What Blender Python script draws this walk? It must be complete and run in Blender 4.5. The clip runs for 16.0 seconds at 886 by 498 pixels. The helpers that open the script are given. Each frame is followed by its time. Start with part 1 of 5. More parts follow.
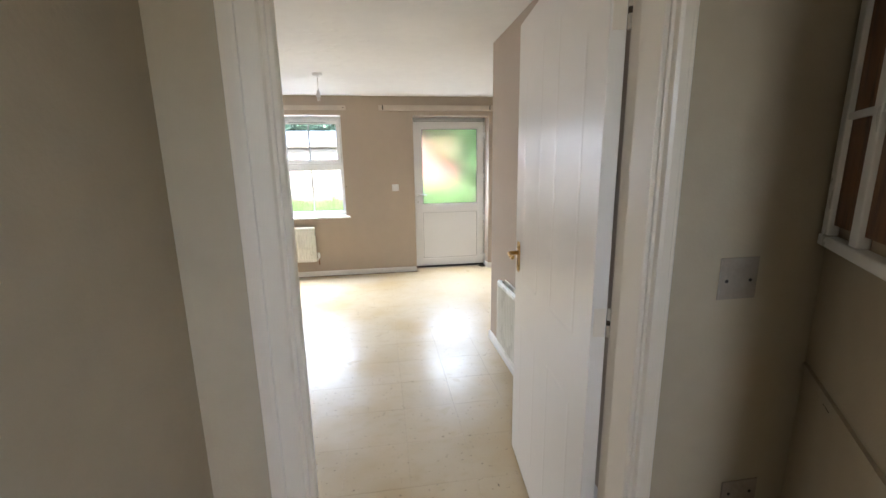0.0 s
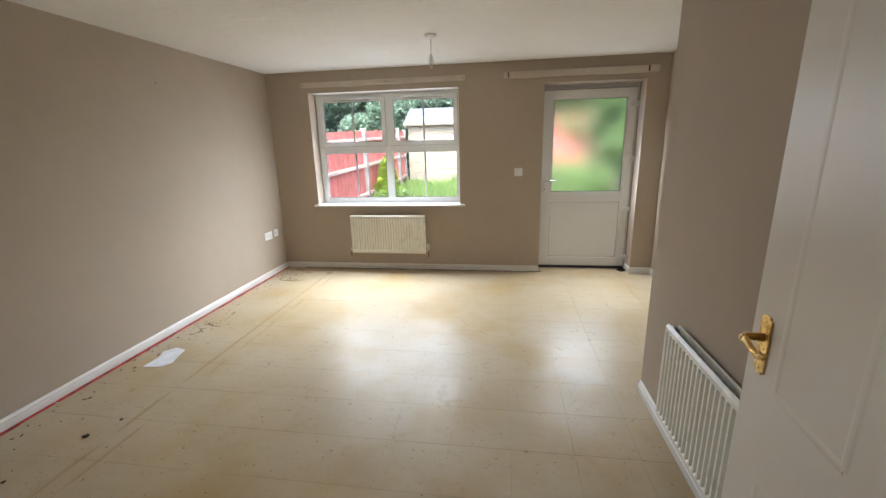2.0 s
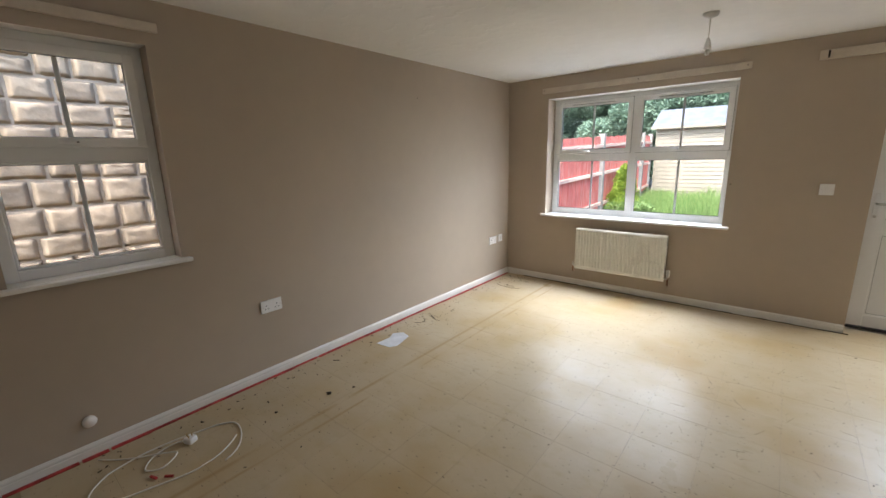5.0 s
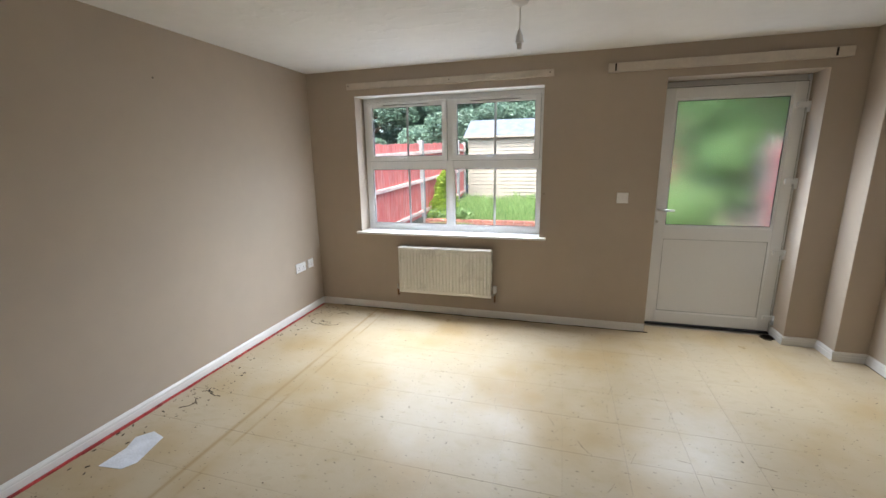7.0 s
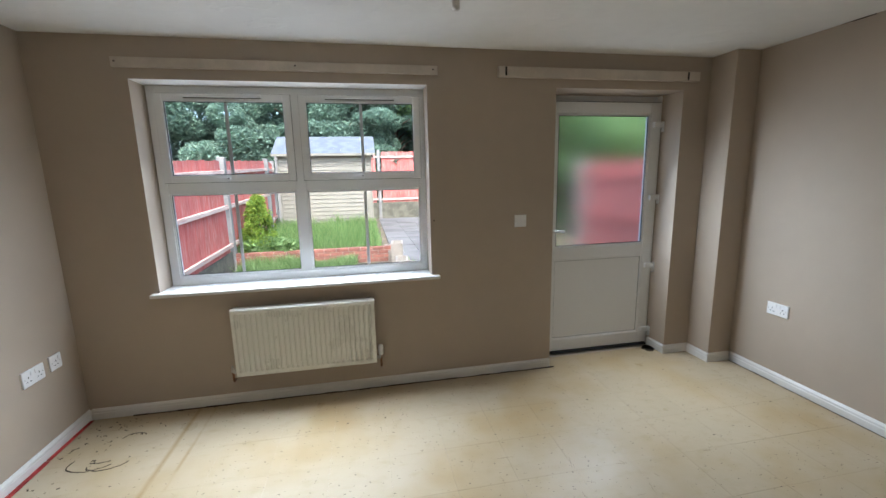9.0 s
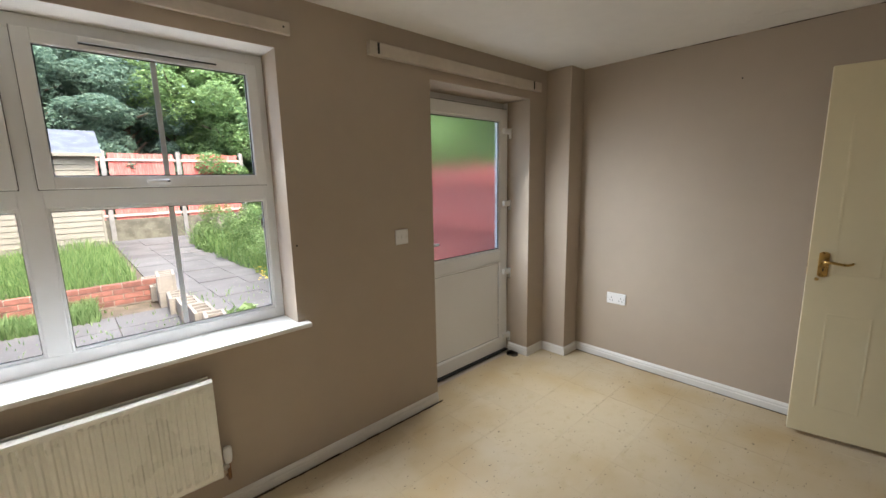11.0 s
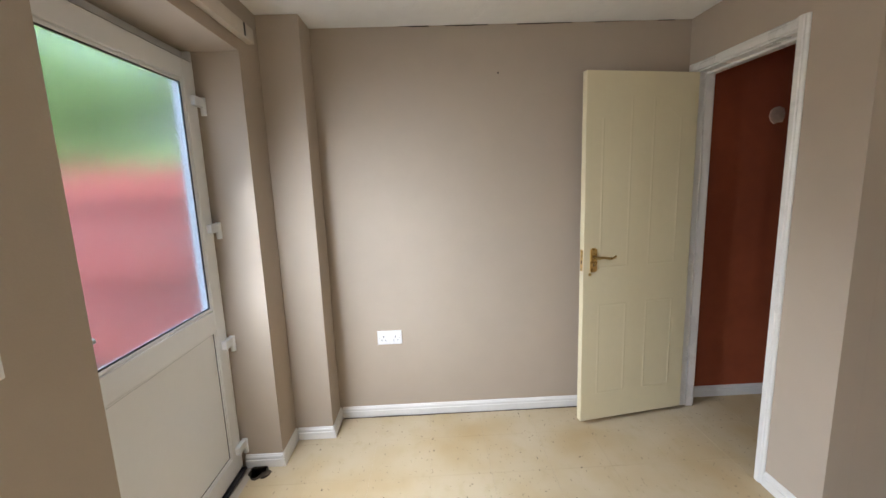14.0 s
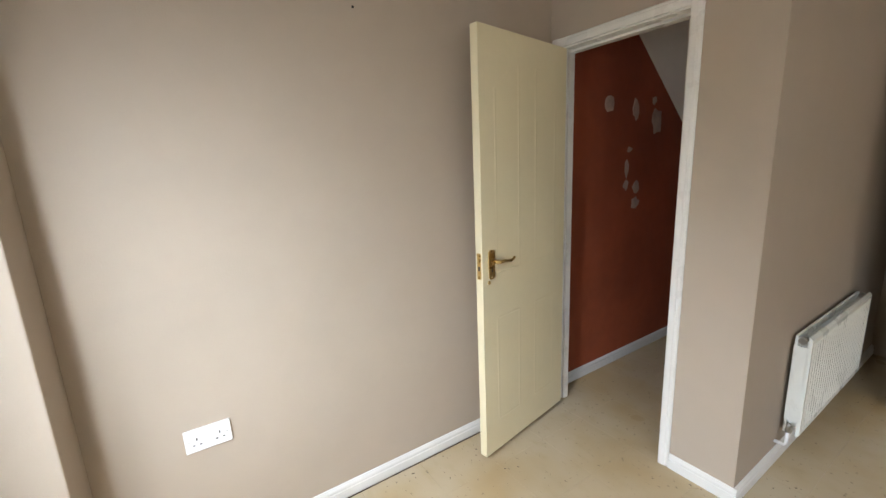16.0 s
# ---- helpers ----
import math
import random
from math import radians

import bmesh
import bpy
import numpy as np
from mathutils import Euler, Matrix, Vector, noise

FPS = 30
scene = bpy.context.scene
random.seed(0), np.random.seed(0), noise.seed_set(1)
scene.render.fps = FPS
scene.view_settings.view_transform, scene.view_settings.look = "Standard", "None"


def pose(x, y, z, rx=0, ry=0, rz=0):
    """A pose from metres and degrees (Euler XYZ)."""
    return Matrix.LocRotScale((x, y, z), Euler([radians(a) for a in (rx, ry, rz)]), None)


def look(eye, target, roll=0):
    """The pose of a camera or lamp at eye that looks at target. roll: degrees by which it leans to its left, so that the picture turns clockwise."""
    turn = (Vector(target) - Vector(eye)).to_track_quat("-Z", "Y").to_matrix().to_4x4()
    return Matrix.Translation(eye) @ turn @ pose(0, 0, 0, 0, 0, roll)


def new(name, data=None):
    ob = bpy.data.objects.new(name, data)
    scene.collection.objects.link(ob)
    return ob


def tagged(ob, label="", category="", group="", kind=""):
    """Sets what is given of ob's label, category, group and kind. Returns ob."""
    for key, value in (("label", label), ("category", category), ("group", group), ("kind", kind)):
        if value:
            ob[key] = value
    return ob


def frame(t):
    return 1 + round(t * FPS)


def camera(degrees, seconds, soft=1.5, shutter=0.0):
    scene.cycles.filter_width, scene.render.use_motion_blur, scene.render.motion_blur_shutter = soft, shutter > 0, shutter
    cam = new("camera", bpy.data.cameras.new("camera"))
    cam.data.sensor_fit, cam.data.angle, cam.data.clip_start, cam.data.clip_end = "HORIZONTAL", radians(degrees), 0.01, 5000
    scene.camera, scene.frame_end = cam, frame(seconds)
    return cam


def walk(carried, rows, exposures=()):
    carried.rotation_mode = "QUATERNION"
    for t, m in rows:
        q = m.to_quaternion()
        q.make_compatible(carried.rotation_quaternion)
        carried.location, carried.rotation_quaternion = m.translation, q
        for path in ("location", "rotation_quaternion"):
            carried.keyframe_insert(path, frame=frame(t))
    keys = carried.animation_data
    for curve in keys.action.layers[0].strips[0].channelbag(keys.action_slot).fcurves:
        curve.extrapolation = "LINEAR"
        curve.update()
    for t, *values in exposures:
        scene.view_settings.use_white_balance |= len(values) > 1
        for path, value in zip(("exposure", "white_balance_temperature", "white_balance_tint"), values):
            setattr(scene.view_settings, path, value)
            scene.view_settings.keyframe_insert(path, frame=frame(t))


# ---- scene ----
cam = camera(95.1, 16.0)
# seconds, eye x y z, yaw to the left, pitch up, lean to the left
PATH = [
    (0.0, 0.199, 0.377, 1.423, -8.49, -11.68, -0.90),
    (0.5, 0.229, 0.584, 1.438, -5.69, -11.98, -0.88),
    (1.0, 0.265, 0.776, 1.451, -2.85, -12.89, -0.88),
    (1.5, 0.242, 1.012, 1.458, 1.89, -13.53, -1.07),
    (2.0, 0.220, 1.168, 1.463, 8.56, -14.51, -1.48),
    (2.5, 0.241, 1.246, 1.470, 16.45, -14.65, -1.85),
    (3.0, 0.255, 1.259, 1.470, 24.67, -14.54, -2.05),
    (3.5, 0.257, 1.257, 1.466, 33.35, -14.21, -2.12),
    (3.7, 0.260, 1.256, 1.467, 36.59, -14.15, -1.88),
    (4.2, 0.233, 1.276, 1.468, 41.84, -13.88, -1.79),
    (4.7, 0.166, 1.344, 1.470, 41.69, -13.28, -1.60),
    (5.2, 0.089, 1.462, 1.472, 37.84, -12.64, -1.39),
    (5.8, 0.027, 1.676, 1.473, 30.74, -12.27, -1.28),
    (6.0, 0.016, 1.754, 1.475, 28.26, -12.38, -0.88),
    (6.5, -0.007, 1.974, 1.476, 21.92, -12.12, -0.82),
    (7.0, -0.099, 2.189, 1.480, 16.22, -12.57, -0.93),
    (7.5, -0.263, 2.404, 1.470, 10.04, -11.98, -1.10),
    (8.0, -0.387, 2.647, 1.453, 3.86, -11.57, -1.32),
    (8.5, -0.527, 2.877, 1.452, -3.35, -10.63, -1.43),
    (9.0, -0.702, 3.055, 1.473, -10.86, -10.25, -1.25),
    (9.2, -0.763, 3.118, 1.485, -13.77, -10.55, -1.12),
    (9.7, -0.910, 3.309, 1.482, -21.39, -10.42, -1.14),
    (10.2, -1.007, 3.529, 1.476, -29.33, -10.13, -1.18),
    (10.7, -1.042, 3.760, 1.470, -37.56, -9.82, -1.23),
    (11.3, -0.987, 4.032, 1.466, -47.78, -9.64, -1.25),
    (11.5, -0.962, 4.115, 1.438, -51.03, -9.41, -1.25),
    (12.0, -0.853, 4.335, 1.425, -59.90, -8.63, -1.25),
    (12.5, -0.747, 4.504, 1.435, -67.90, -9.06, -1.55),
    (13.0, -0.648, 4.709, 1.440, -76.24, -8.77, -1.82),
    (13.5, -0.502, 4.843, 1.435, -83.61, -8.95, -1.98),
    (14.0, -0.315, 4.962, 1.436, -91.68, -9.27, -2.08),
    (14.5, -0.132, 5.061, 1.443, -99.26, -9.82, -2.12),
    (15.0, 0.049, 5.177, 1.445, -106.91, -10.69, -2.20),
    (15.5, 0.271, 5.214, 1.437, -115.29, -11.16, -2.33),
    (16.0, 0.490, 5.221, 1.434, -123.27, -11.72, -2.50),
]
# seconds, stops, kelvin, tint
EXPOSURES = [
    (0.0, 4.0, 5750, 9), (0.5, 3.65, 5750, 9), (1.0, 3.55, 6650, 11), (1.5, 3.35, 6400, 9), (2.5, 3.15, 6100, 8), (3.5, 3.05, 6150, 8),
    (6.0, 2.95, 6200, 10), (7.5, 2.95, 5850, 7), (9.0, 2.55, 5700, 6), (11.5, 2.7, 6650, 11), (12.5, 2.85, 6950, 15), (13.0, 3.17, 6550, 12),
    (13.5, 3.25, 6050, 10), (14.5, 3.28, 6150, 10), (15.0, 3.27, 6250, 10), (16.0, 3.5, 6100, 8),
]
walk(cam, [(t, pose(x, y, z, 90 + pitch, 0, yaw) @ pose(0, 0, 0, 0, 0, lean)) for t, x, y, z, yaw, pitch, lean in PATH], EXPOSURES)

# ---- light ----
SKY, SUN = 0.15, 1.3
world = bpy.data.worlds.new("world")
scene.world = world
world.use_nodes = True
wn, wl = world.node_tree.nodes, world.node_tree.links
sky = wn.new("ShaderNodeTexSky")
sky.sky_type, sky.sun_disc = "NISHITA", False
sky.sun_elevation, sky.sun_rotation = radians(55), radians(175)
sky.dust_density = 4.0
wl.new(sky.outputs[0], wn["Background"].inputs[0])
wn["Background"].inputs[1].default_value = SKY
sun = new("sun", bpy.data.lights.new("sun", "SUN"))
sun.data.energy, sun.data.angle, sun.data.color = SUN, radians(14), (1, 0.96, 0.9)
sun.matrix_world = look((0.7, 0, 10), (0.2, 5.5, 0))


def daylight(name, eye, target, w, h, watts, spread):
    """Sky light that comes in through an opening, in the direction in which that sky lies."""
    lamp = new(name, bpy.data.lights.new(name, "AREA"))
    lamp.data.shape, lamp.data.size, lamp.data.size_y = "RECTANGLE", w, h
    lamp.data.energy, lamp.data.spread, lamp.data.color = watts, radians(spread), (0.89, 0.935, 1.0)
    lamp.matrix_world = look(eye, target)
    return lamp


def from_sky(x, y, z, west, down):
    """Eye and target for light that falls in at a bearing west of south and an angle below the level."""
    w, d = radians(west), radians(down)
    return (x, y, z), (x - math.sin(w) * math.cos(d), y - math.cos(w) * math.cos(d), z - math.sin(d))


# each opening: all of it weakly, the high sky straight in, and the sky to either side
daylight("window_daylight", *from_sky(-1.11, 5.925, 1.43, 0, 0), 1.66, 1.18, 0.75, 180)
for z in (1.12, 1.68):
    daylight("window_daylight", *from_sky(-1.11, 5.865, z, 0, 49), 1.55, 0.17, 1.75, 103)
daylight("window_daylight", *from_sky(-0.46, 5.80, 1.40, 60, 26), 0.13, 0.90, 0.85, 84)
daylight("window_daylight", *from_sky(-1.76, 5.79, 1.40, -52, 28), 0.13, 0.90, 0.30, 95)
daylight("door_daylight", *from_sky(1.15, 5.976, 1.40, 0, 0), 0.76, 0.96, 0.30, 180)
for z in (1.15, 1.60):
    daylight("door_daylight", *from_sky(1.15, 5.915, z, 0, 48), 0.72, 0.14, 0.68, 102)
daylight("door_daylight", *from_sky(0.95, 5.81, 1.36, -50, 22), 0.13, 0.90, 0.74, 100)
daylight("side_window_daylight", (-2.50, 1.83, 1.50), (-2.0, 1.83, 1.50), 0.55, 0.95, 0.25, 160)
# added fill lamps at unseen openings, to brighten the kitchen walls by the doorway
daylight("kitchen_daylight", (0.94, -0.75, 1.60), (-0.165, -0.45, 1.30), 0.36, 0.75, 0.36, 105)
daylight("kitchen_daylight", (0.25, -1.37, 1.85), (0.95, 0.85, 1.15), 0.6, 0.33, 0.11, 70)

# ---- materials ----


def ramp_between(nt, fac, a, b):
    mix = nt.nodes.new("ShaderNodeMix")
    mix.data_type = "RGBA"
    nt.links.new(fac, mix.inputs["Factor"])
    for sock, c in ((mix.inputs["A"], a), (mix.inputs["B"], b)):
        if hasattr(c, "default_value"):
            nt.links.new(c, sock)
        else:
            sock.default_value = (*c, 1)
    return mix.outputs["Result"]


def noise_fac(nt, scale, lo=0.35, hi=0.65, detail=4.0, stretch=(1, 1, 1), source="Object"):
    tc, mp = nt.nodes.new("ShaderNodeTexCoord"), nt.nodes.new("ShaderNodeMapping")
    mp.inputs["Scale"].default_value = stretch
    nt.links.new(tc.outputs[source], mp.inputs["Vector"])
    if source == "Object":
        geo = nt.nodes.new("ShaderNodeNewGeometry")
        nt.links.new(geo.outputs["Position"], mp.inputs["Vector"])
    n = nt.nodes.new("ShaderNodeTexNoise")
    n.inputs["Scale"].default_value, n.inputs["Detail"].default_value = scale, detail
    nt.links.new(mp.outputs[0], n.inputs["Vector"])
    mr = nt.nodes.new("ShaderNodeMapRange")
    mr.inputs["From Min"].default_value, mr.inputs["From Max"].default_value = lo, hi
    mr.interpolation_type = "SMOOTHSTEP"
    nt.links.new(n.outputs["Fac"], mr.inputs["Value"])
    return mr.outputs["Result"]


def mat(name, base, rough=0.6, vary=0.06, big=1.2, fine=40, bump=0.0, bump_scale=120, metal=0.0, spec=0.5, random_tint=0.0, coat=0.0):
    """Painted or plain surface: two scales of tone, slight relief, uneven gloss."""
    m = bpy.data.materials.new(name)
    m.use_nodes = True
    nt = m.node_tree
    b = nt.nodes["Principled BSDF"]
    dark = tuple(c * (1 - vary) for c in base)
    lite = tuple(min(1, c * (1 + vary)) for c in base)
    col = ramp_between(nt, noise_fac(nt, big), dark, lite)
    col2 = ramp_between(nt, noise_fac(nt, fine, 0.3, 0.7), tuple(c * (1 - vary * 0.7) for c in (1, 1, 1)), (1, 1, 1))
    mul = nt.nodes.new("ShaderNodeMix")
    mul.data_type, mul.blend_type = "RGBA", "MULTIPLY"
    mul.inputs["Factor"].default_value = 1
    nt.links.new(col, mul.inputs["A"])
    nt.links.new(col2, mul.inputs["B"])
    out = mul.outputs["Result"]
    if random_tint:
        info, hsv, mr = nt.nodes.new("ShaderNodeObjectInfo"), nt.nodes.new("ShaderNodeHueSaturation"), nt.nodes.new("ShaderNodeMapRange")
        mr.inputs["To Min"].default_value, mr.inputs["To Max"].default_value = 1 - random_tint, 1 + random_tint
        nt.links.new(info.outputs["Random"], mr.inputs["Value"])
        nt.links.new(mr.outputs[0], hsv.inputs["Value"])
        nt.links.new(out, hsv.inputs["Color"])
        out = hsv.outputs[0]
    nt.links.new(out, b.inputs["Base Color"])
    rr = nt.nodes.new("ShaderNodeMapRange")
    rr.inputs["To Min"].default_value, rr.inputs["To Max"].default_value = rough * 0.97, min(1, rough * 1.03)
    nt.links.new(noise_fac(nt, big * 4), rr.inputs["Value"])
    nt.links.new(rr.outputs[0], b.inputs["Roughness"])
    b.inputs["Metallic"].default_value = metal
    b.inputs["Specular IOR Level"].default_value = spec
    b.inputs["Coat Weight"].default_value = coat
    if bump:
        bn = nt.nodes.new("ShaderNodeBump")
        bn.inputs["Strength"].default_value, bn.inputs["Distance"].default_value = bump, 0.004
        nt.links.new(noise_fac(nt, bump_scale, 0.2, 0.8, 6), bn.inputs["Height"])
        nt.links.new(bn.outputs[0], b.inputs["Normal"])
    return m


def glass(name, rough=0.0, tint=(1, 1, 1)):
    m = bpy.data.materials.new(name)
    m.use_nodes = True
    b = m.node_tree.nodes["Principled BSDF"]
    b.inputs["Base Color"].default_value = (*tint, 1)
    b.inputs["Roughness"].default_value, b.inputs["Transmission Weight"].default_value = rough, 1.0
    b.inputs["IOR"].default_value = 1.28 if rough else 1.05
    if rough:
        nt = m.node_tree
        bn = nt.nodes.new("ShaderNodeBump")
        bn.inputs["Strength"].default_value, bn.inputs["Distance"].default_value = 0.25, 0.002
        nt.links.new(noise_fac(nt, 160, 0.2, 0.8, 3), bn.inputs["Height"])
        nt.links.new(bn.outputs[0], b.inputs["Normal"])
    return m


def floor_tile_material():
    """Old vinyl tiles with yellow adhesive haze, worn shiny in patches, with dark flecks."""
    m = mat("vinyl_tile", (0.485, 0.39, 0.255), 0.30, 0.04, 1.1, 18, 0.10, 26, spec=0.14, random_tint=0.035)
    nt = m.node_tree
    b = nt.nodes["Principled BSDF"]
    src = b.inputs["Base Color"].links[0].from_socket
    pale = ramp_between(nt, noise_fac(nt, 0.7, 0.20, 0.80, 2), src, (0.525, 0.44, 0.31))
    amber = ramp_between(nt, noise_fac(nt, 1.5, 0.36, 0.80, 3), pale, (0.43, 0.305, 0.145))
    grime = ramp_between(nt, noise_fac(nt, 11, 0.48, 0.95, 4, (1, 1.6, 1)), amber, (0.435, 0.34, 0.20))
    # two runs of old carpet glue parallel to the west wall
    geo, sep = nt.nodes.new("ShaderNodeNewGeometry"), nt.nodes.new("ShaderNodeSeparateXYZ")
    nt.links.new(geo.outputs["Position"], sep.inputs[0])
    for x0, w in ((-1.83, 0.020), (-1.73, 0.014)):
        d, a, mr, mu = (nt.nodes.new(k) for k in ("ShaderNodeMath", "ShaderNodeMath", "ShaderNodeMapRange", "ShaderNodeMath"))
        d.operation, a.operation, mu.operation = "SUBTRACT", "ABSOLUTE", "MULTIPLY"
        d.inputs[1].default_value = x0
        nt.links.new(sep.outputs["X"], d.inputs[0])
        nt.links.new(d.outputs[0], a.inputs[0])
        mr.inputs["From Min"].default_value, mr.inputs["From Max"].default_value = w, 0.0
        mr.inputs["To Max"].default_value = 0.8
        nt.links.new(a.outputs[0], mr.inputs["Value"])
        nt.links.new(mr.outputs[0], mu.inputs[0])
        nt.links.new(noise_fac(nt, 3.0, 0.35, 0.6, 6, (3, 1, 1)), mu.inputs[1])
        grime = ramp_between(nt, mu.outputs[0], grime, (0.36, 0.245, 0.11))
    fleck = ramp_between(nt, noise_fac(nt, 42, 0.695, 0.72, 2, (1, 2.2, 1)), grime, (0.12, 0.09, 0.06))
    nt.links.new(fleck, b.inputs["Base Color"])
    rr = nt.nodes.new("ShaderNodeMapRange")
    rr.inputs["To Min"].default_value, rr.inputs["To Max"].default_value = 0.27, 0.41
    nt.links.new(noise_fac(nt, 2.6, 0.25, 0.75, 4), rr.inputs["Value"])
    nt.links.new(rr.outputs[0], b.inputs["Roughness"])
    return m


def ceiling_material():
    m = mat("ceiling_paint", (0.86, 0.845, 0.82), 0.85, 0.03, 0.8, 12, 0.0)
    nt = m.node_tree
    b = nt.nodes["Principled BSDF"]
    bn = nt.nodes.new("ShaderNodeBump")
    bn.inputs["Strength"].default_value, bn.inputs["Distance"].default_value = 0.20, 0.012
    nt.links.new(noise_fac(nt, 8, 0.54, 0.66, 7, (1, 1.6, 1)), bn.inputs["Height"])
    nt.links.new(bn.outputs[0], b.inputs["Normal"])
    return m


def streaked(name, base, dark, scale=6, stretch=(14, 14, 1), rough=0.8):
    """Timber with grain along z by default."""
    m = mat(name, base, rough, 0.10, 2, 60, 0.15, 80, random_tint=0.12)
    nt = m.node_tree
    b = nt.nodes["Principled BSDF"]
    src = b.inputs["Base Color"].links[0].from_socket
    nt.links.new(ramp_between(nt, noise_fac(nt, scale, 0.42, 0.72, 5, stretch), src, dark), b.inputs["Base Color"])
    return m


WALL = mat("beige_wall_paint", (0.447, 0.371, 0.290), 0.72, 0.03, 0.9, 9, 0.06, 170)
KITCHEN_WALL = mat("kitchen_wall_paint", (0.42, 0.355, 0.25), 0.8, 0.06, 1.4, 14, 0.08, 120)
RED_WALL = mat("brick_red_wall_paint", (0.33, 0.075, 0.028), 0.8, 0.12, 2.0, 14, 0.08, 120)
FILLER = mat("bare_plaster_filler", (0.50, 0.34, 0.27), 0.9, 0.15, 8, 60, 0.2, 90)
CEILING = ceiling_material()
REVEAL = mat("white_reveal_paint", (0.78, 0.75, 0.70), 0.6, 0.03, 2, 20, 0.04, 120)
WOODWORK = mat("white_gloss_woodwork", (0.78, 0.76, 0.72), 0.28, 0.015, 1.5, 30)
CREAM_WOOD = mat("aged_cream_gloss_woodwork", (0.72, 0.65, 0.54), 0.32, 0.02, 1.5, 30)
SKIRT = mat("skirting_paint", (0.76, 0.74, 0.70), 0.35, 0.03, 5, 60)
DOOR_WHITE = mat("white_gloss_door_paint", (0.74, 0.70, 0.64), 0.30, 0.012, 2, 30, 0.03, 14)
DOOR_CREAM = mat("cream_yellowed_door_paint", (0.75, 0.665, 0.445), 0.30, 0.02, 2, 26, 0.05, 18)
UPVC = mat("white_upvc", (0.82, 0.82, 0.81), 0.30, 0.012, 1, 30)
GASKET_AND_GAP = mat("black_gasket_and_gap_shade", (0.03, 0.03, 0.03), 0.6, 0.1)
BAR = mat("grey_white_glazing_bar", (0.66, 0.67, 0.67), 0.4, 0.03)
RAD = mat("cream_radiator_enamel", (0.82, 0.81, 0.74), 0.28, 0.012, 1.5, 30)
BATTEN = mat("painted_timber_batten", (0.60, 0.53, 0.44), 0.55, 0.06, 6, 40, 0.1, 60)
SOCKET = mat("white_moulded_plastic", (0.84, 0.83, 0.82), 0.35, 0.02)
DARK = mat("dark_slot", (0.02, 0.018, 0.016), 0.7, 0.1)
BRASS = mat("worn_brass", (0.60, 0.40, 0.14), 0.28, 0.15, 12, 80, metal=1.0)
CHROME = mat("dull_chrome", (0.62, 0.60, 0.56), 0.3, 0.12, 20, 90, metal=1.0)
COPPER = mat("dull_copper_pipe", (0.35, 0.20, 0.12), 0.4, 0.2, 20, 90, metal=1.0)
CABLE = mat("white_cable", (0.75, 0.72, 0.66), 0.4, 0.05)
RED_TAPE = mat("red_carpet_edge", (0.42, 0.045, 0.04), 0.85, 0.3, 12, 90, 0.3, 200)
PAPER = mat("torn_white_paper", (0.78, 0.80, 0.84), 0.7, 0.08, 10, 60, 0.3, 90)
DIRT = mat("dark_grime", (0.06, 0.042, 0.025), 0.9, 0.4, 20, 90, 0.3, 120)
SUBFLOOR = mat("dark_tile_joint", (0.36, 0.28, 0.165), 0.7, 0.15, 4, 40)
TILE = floor_tile_material()
KITCHEN_FLOOR = mat("kitchen_vinyl", (0.42, 0.33, 0.21), 0.35, 0.1, 2, 20)
BROWN = streaked("brown_laminate", (0.16, 0.075, 0.03), (0.08, 0.035, 0.015), 5, (10, 10, 1), 0.5)
CLEAR = glass("clear_glass")
FROST = glass("frosted_glass", 0.19, (0.93, 0.97, 0.94))

# outdoors
FENCE = streaked("red_stained_fence", (0.43, 0.098, 0.080), (0.46, 0.21, 0.175), 4, (10, 10, 0.8))
FENCE_RAIL = streaked("pale_fence_rail", (0.52, 0.40, 0.34), (0.38, 0.22, 0.18), 4, (1, 1, 12))
CONCRETE = mat("weathered_concrete", (0.19, 0.18, 0.165), 0.9, 0.15, 3, 30, 0.3, 60, random_tint=0.08)
GRAVEL_BOARD = mat("mossy_gravel_board", (0.12, 0.112, 0.082), 0.95, 0.25, 4, 30, 0.3, 60)
BLOCK = mat("buff_concrete_block", (0.215, 0.19, 0.155), 0.9, 0.12, 3, 30, 0.3, 60)
SLAB = mat("grey_paving_slab", (0.095, 0.092, 0.09), 0.9, 0.16, 1.5, 25, 0.25, 70, random_tint=0.12)
SHED = mat("cream_shed_cladding", (0.185, 0.17, 0.132), 0.7, 0.06, 2, 20, 0.1, 60)
FELT = mat("grey_roofing_felt", (0.085, 0.097, 0.118), 0.9, 0.15, 4, 80, 0.3, 120)
BRICK = mat("red_garden_brick", (0.21, 0.085, 0.06), 0.9, 0.2, 10, 60, 0.3, 90, random_tint=0.2)
MORTAR = mat("grey_mortar", (0.27, 0.235, 0.19), 0.95, 0.12, 10, 60, 0.3, 90)
STONE_MORTAR = mat("buff_lime_mortar", (0.30, 0.25, 0.185), 0.95, 0.1, 10, 60, 0.3, 90)
SOIL = mat("garden_soil", (0.11, 0.085, 0.055), 0.95, 0.3, 3, 30, 0.6, 30)
STONE = mat("buff_rock_faced_stone", (0.31, 0.245, 0.17), 0.9, 0.16, 4, 30, 0.6, 25, random_tint=0.14)
BLOSSOM = mat("yellow_weed_flower", (0.65, 0.48, 0.05), 0.7, 0.1)
BARK = mat("tree_bark", (0.12, 0.09, 0.06), 0.95, 0.3, 6, 40, 0.6, 30)


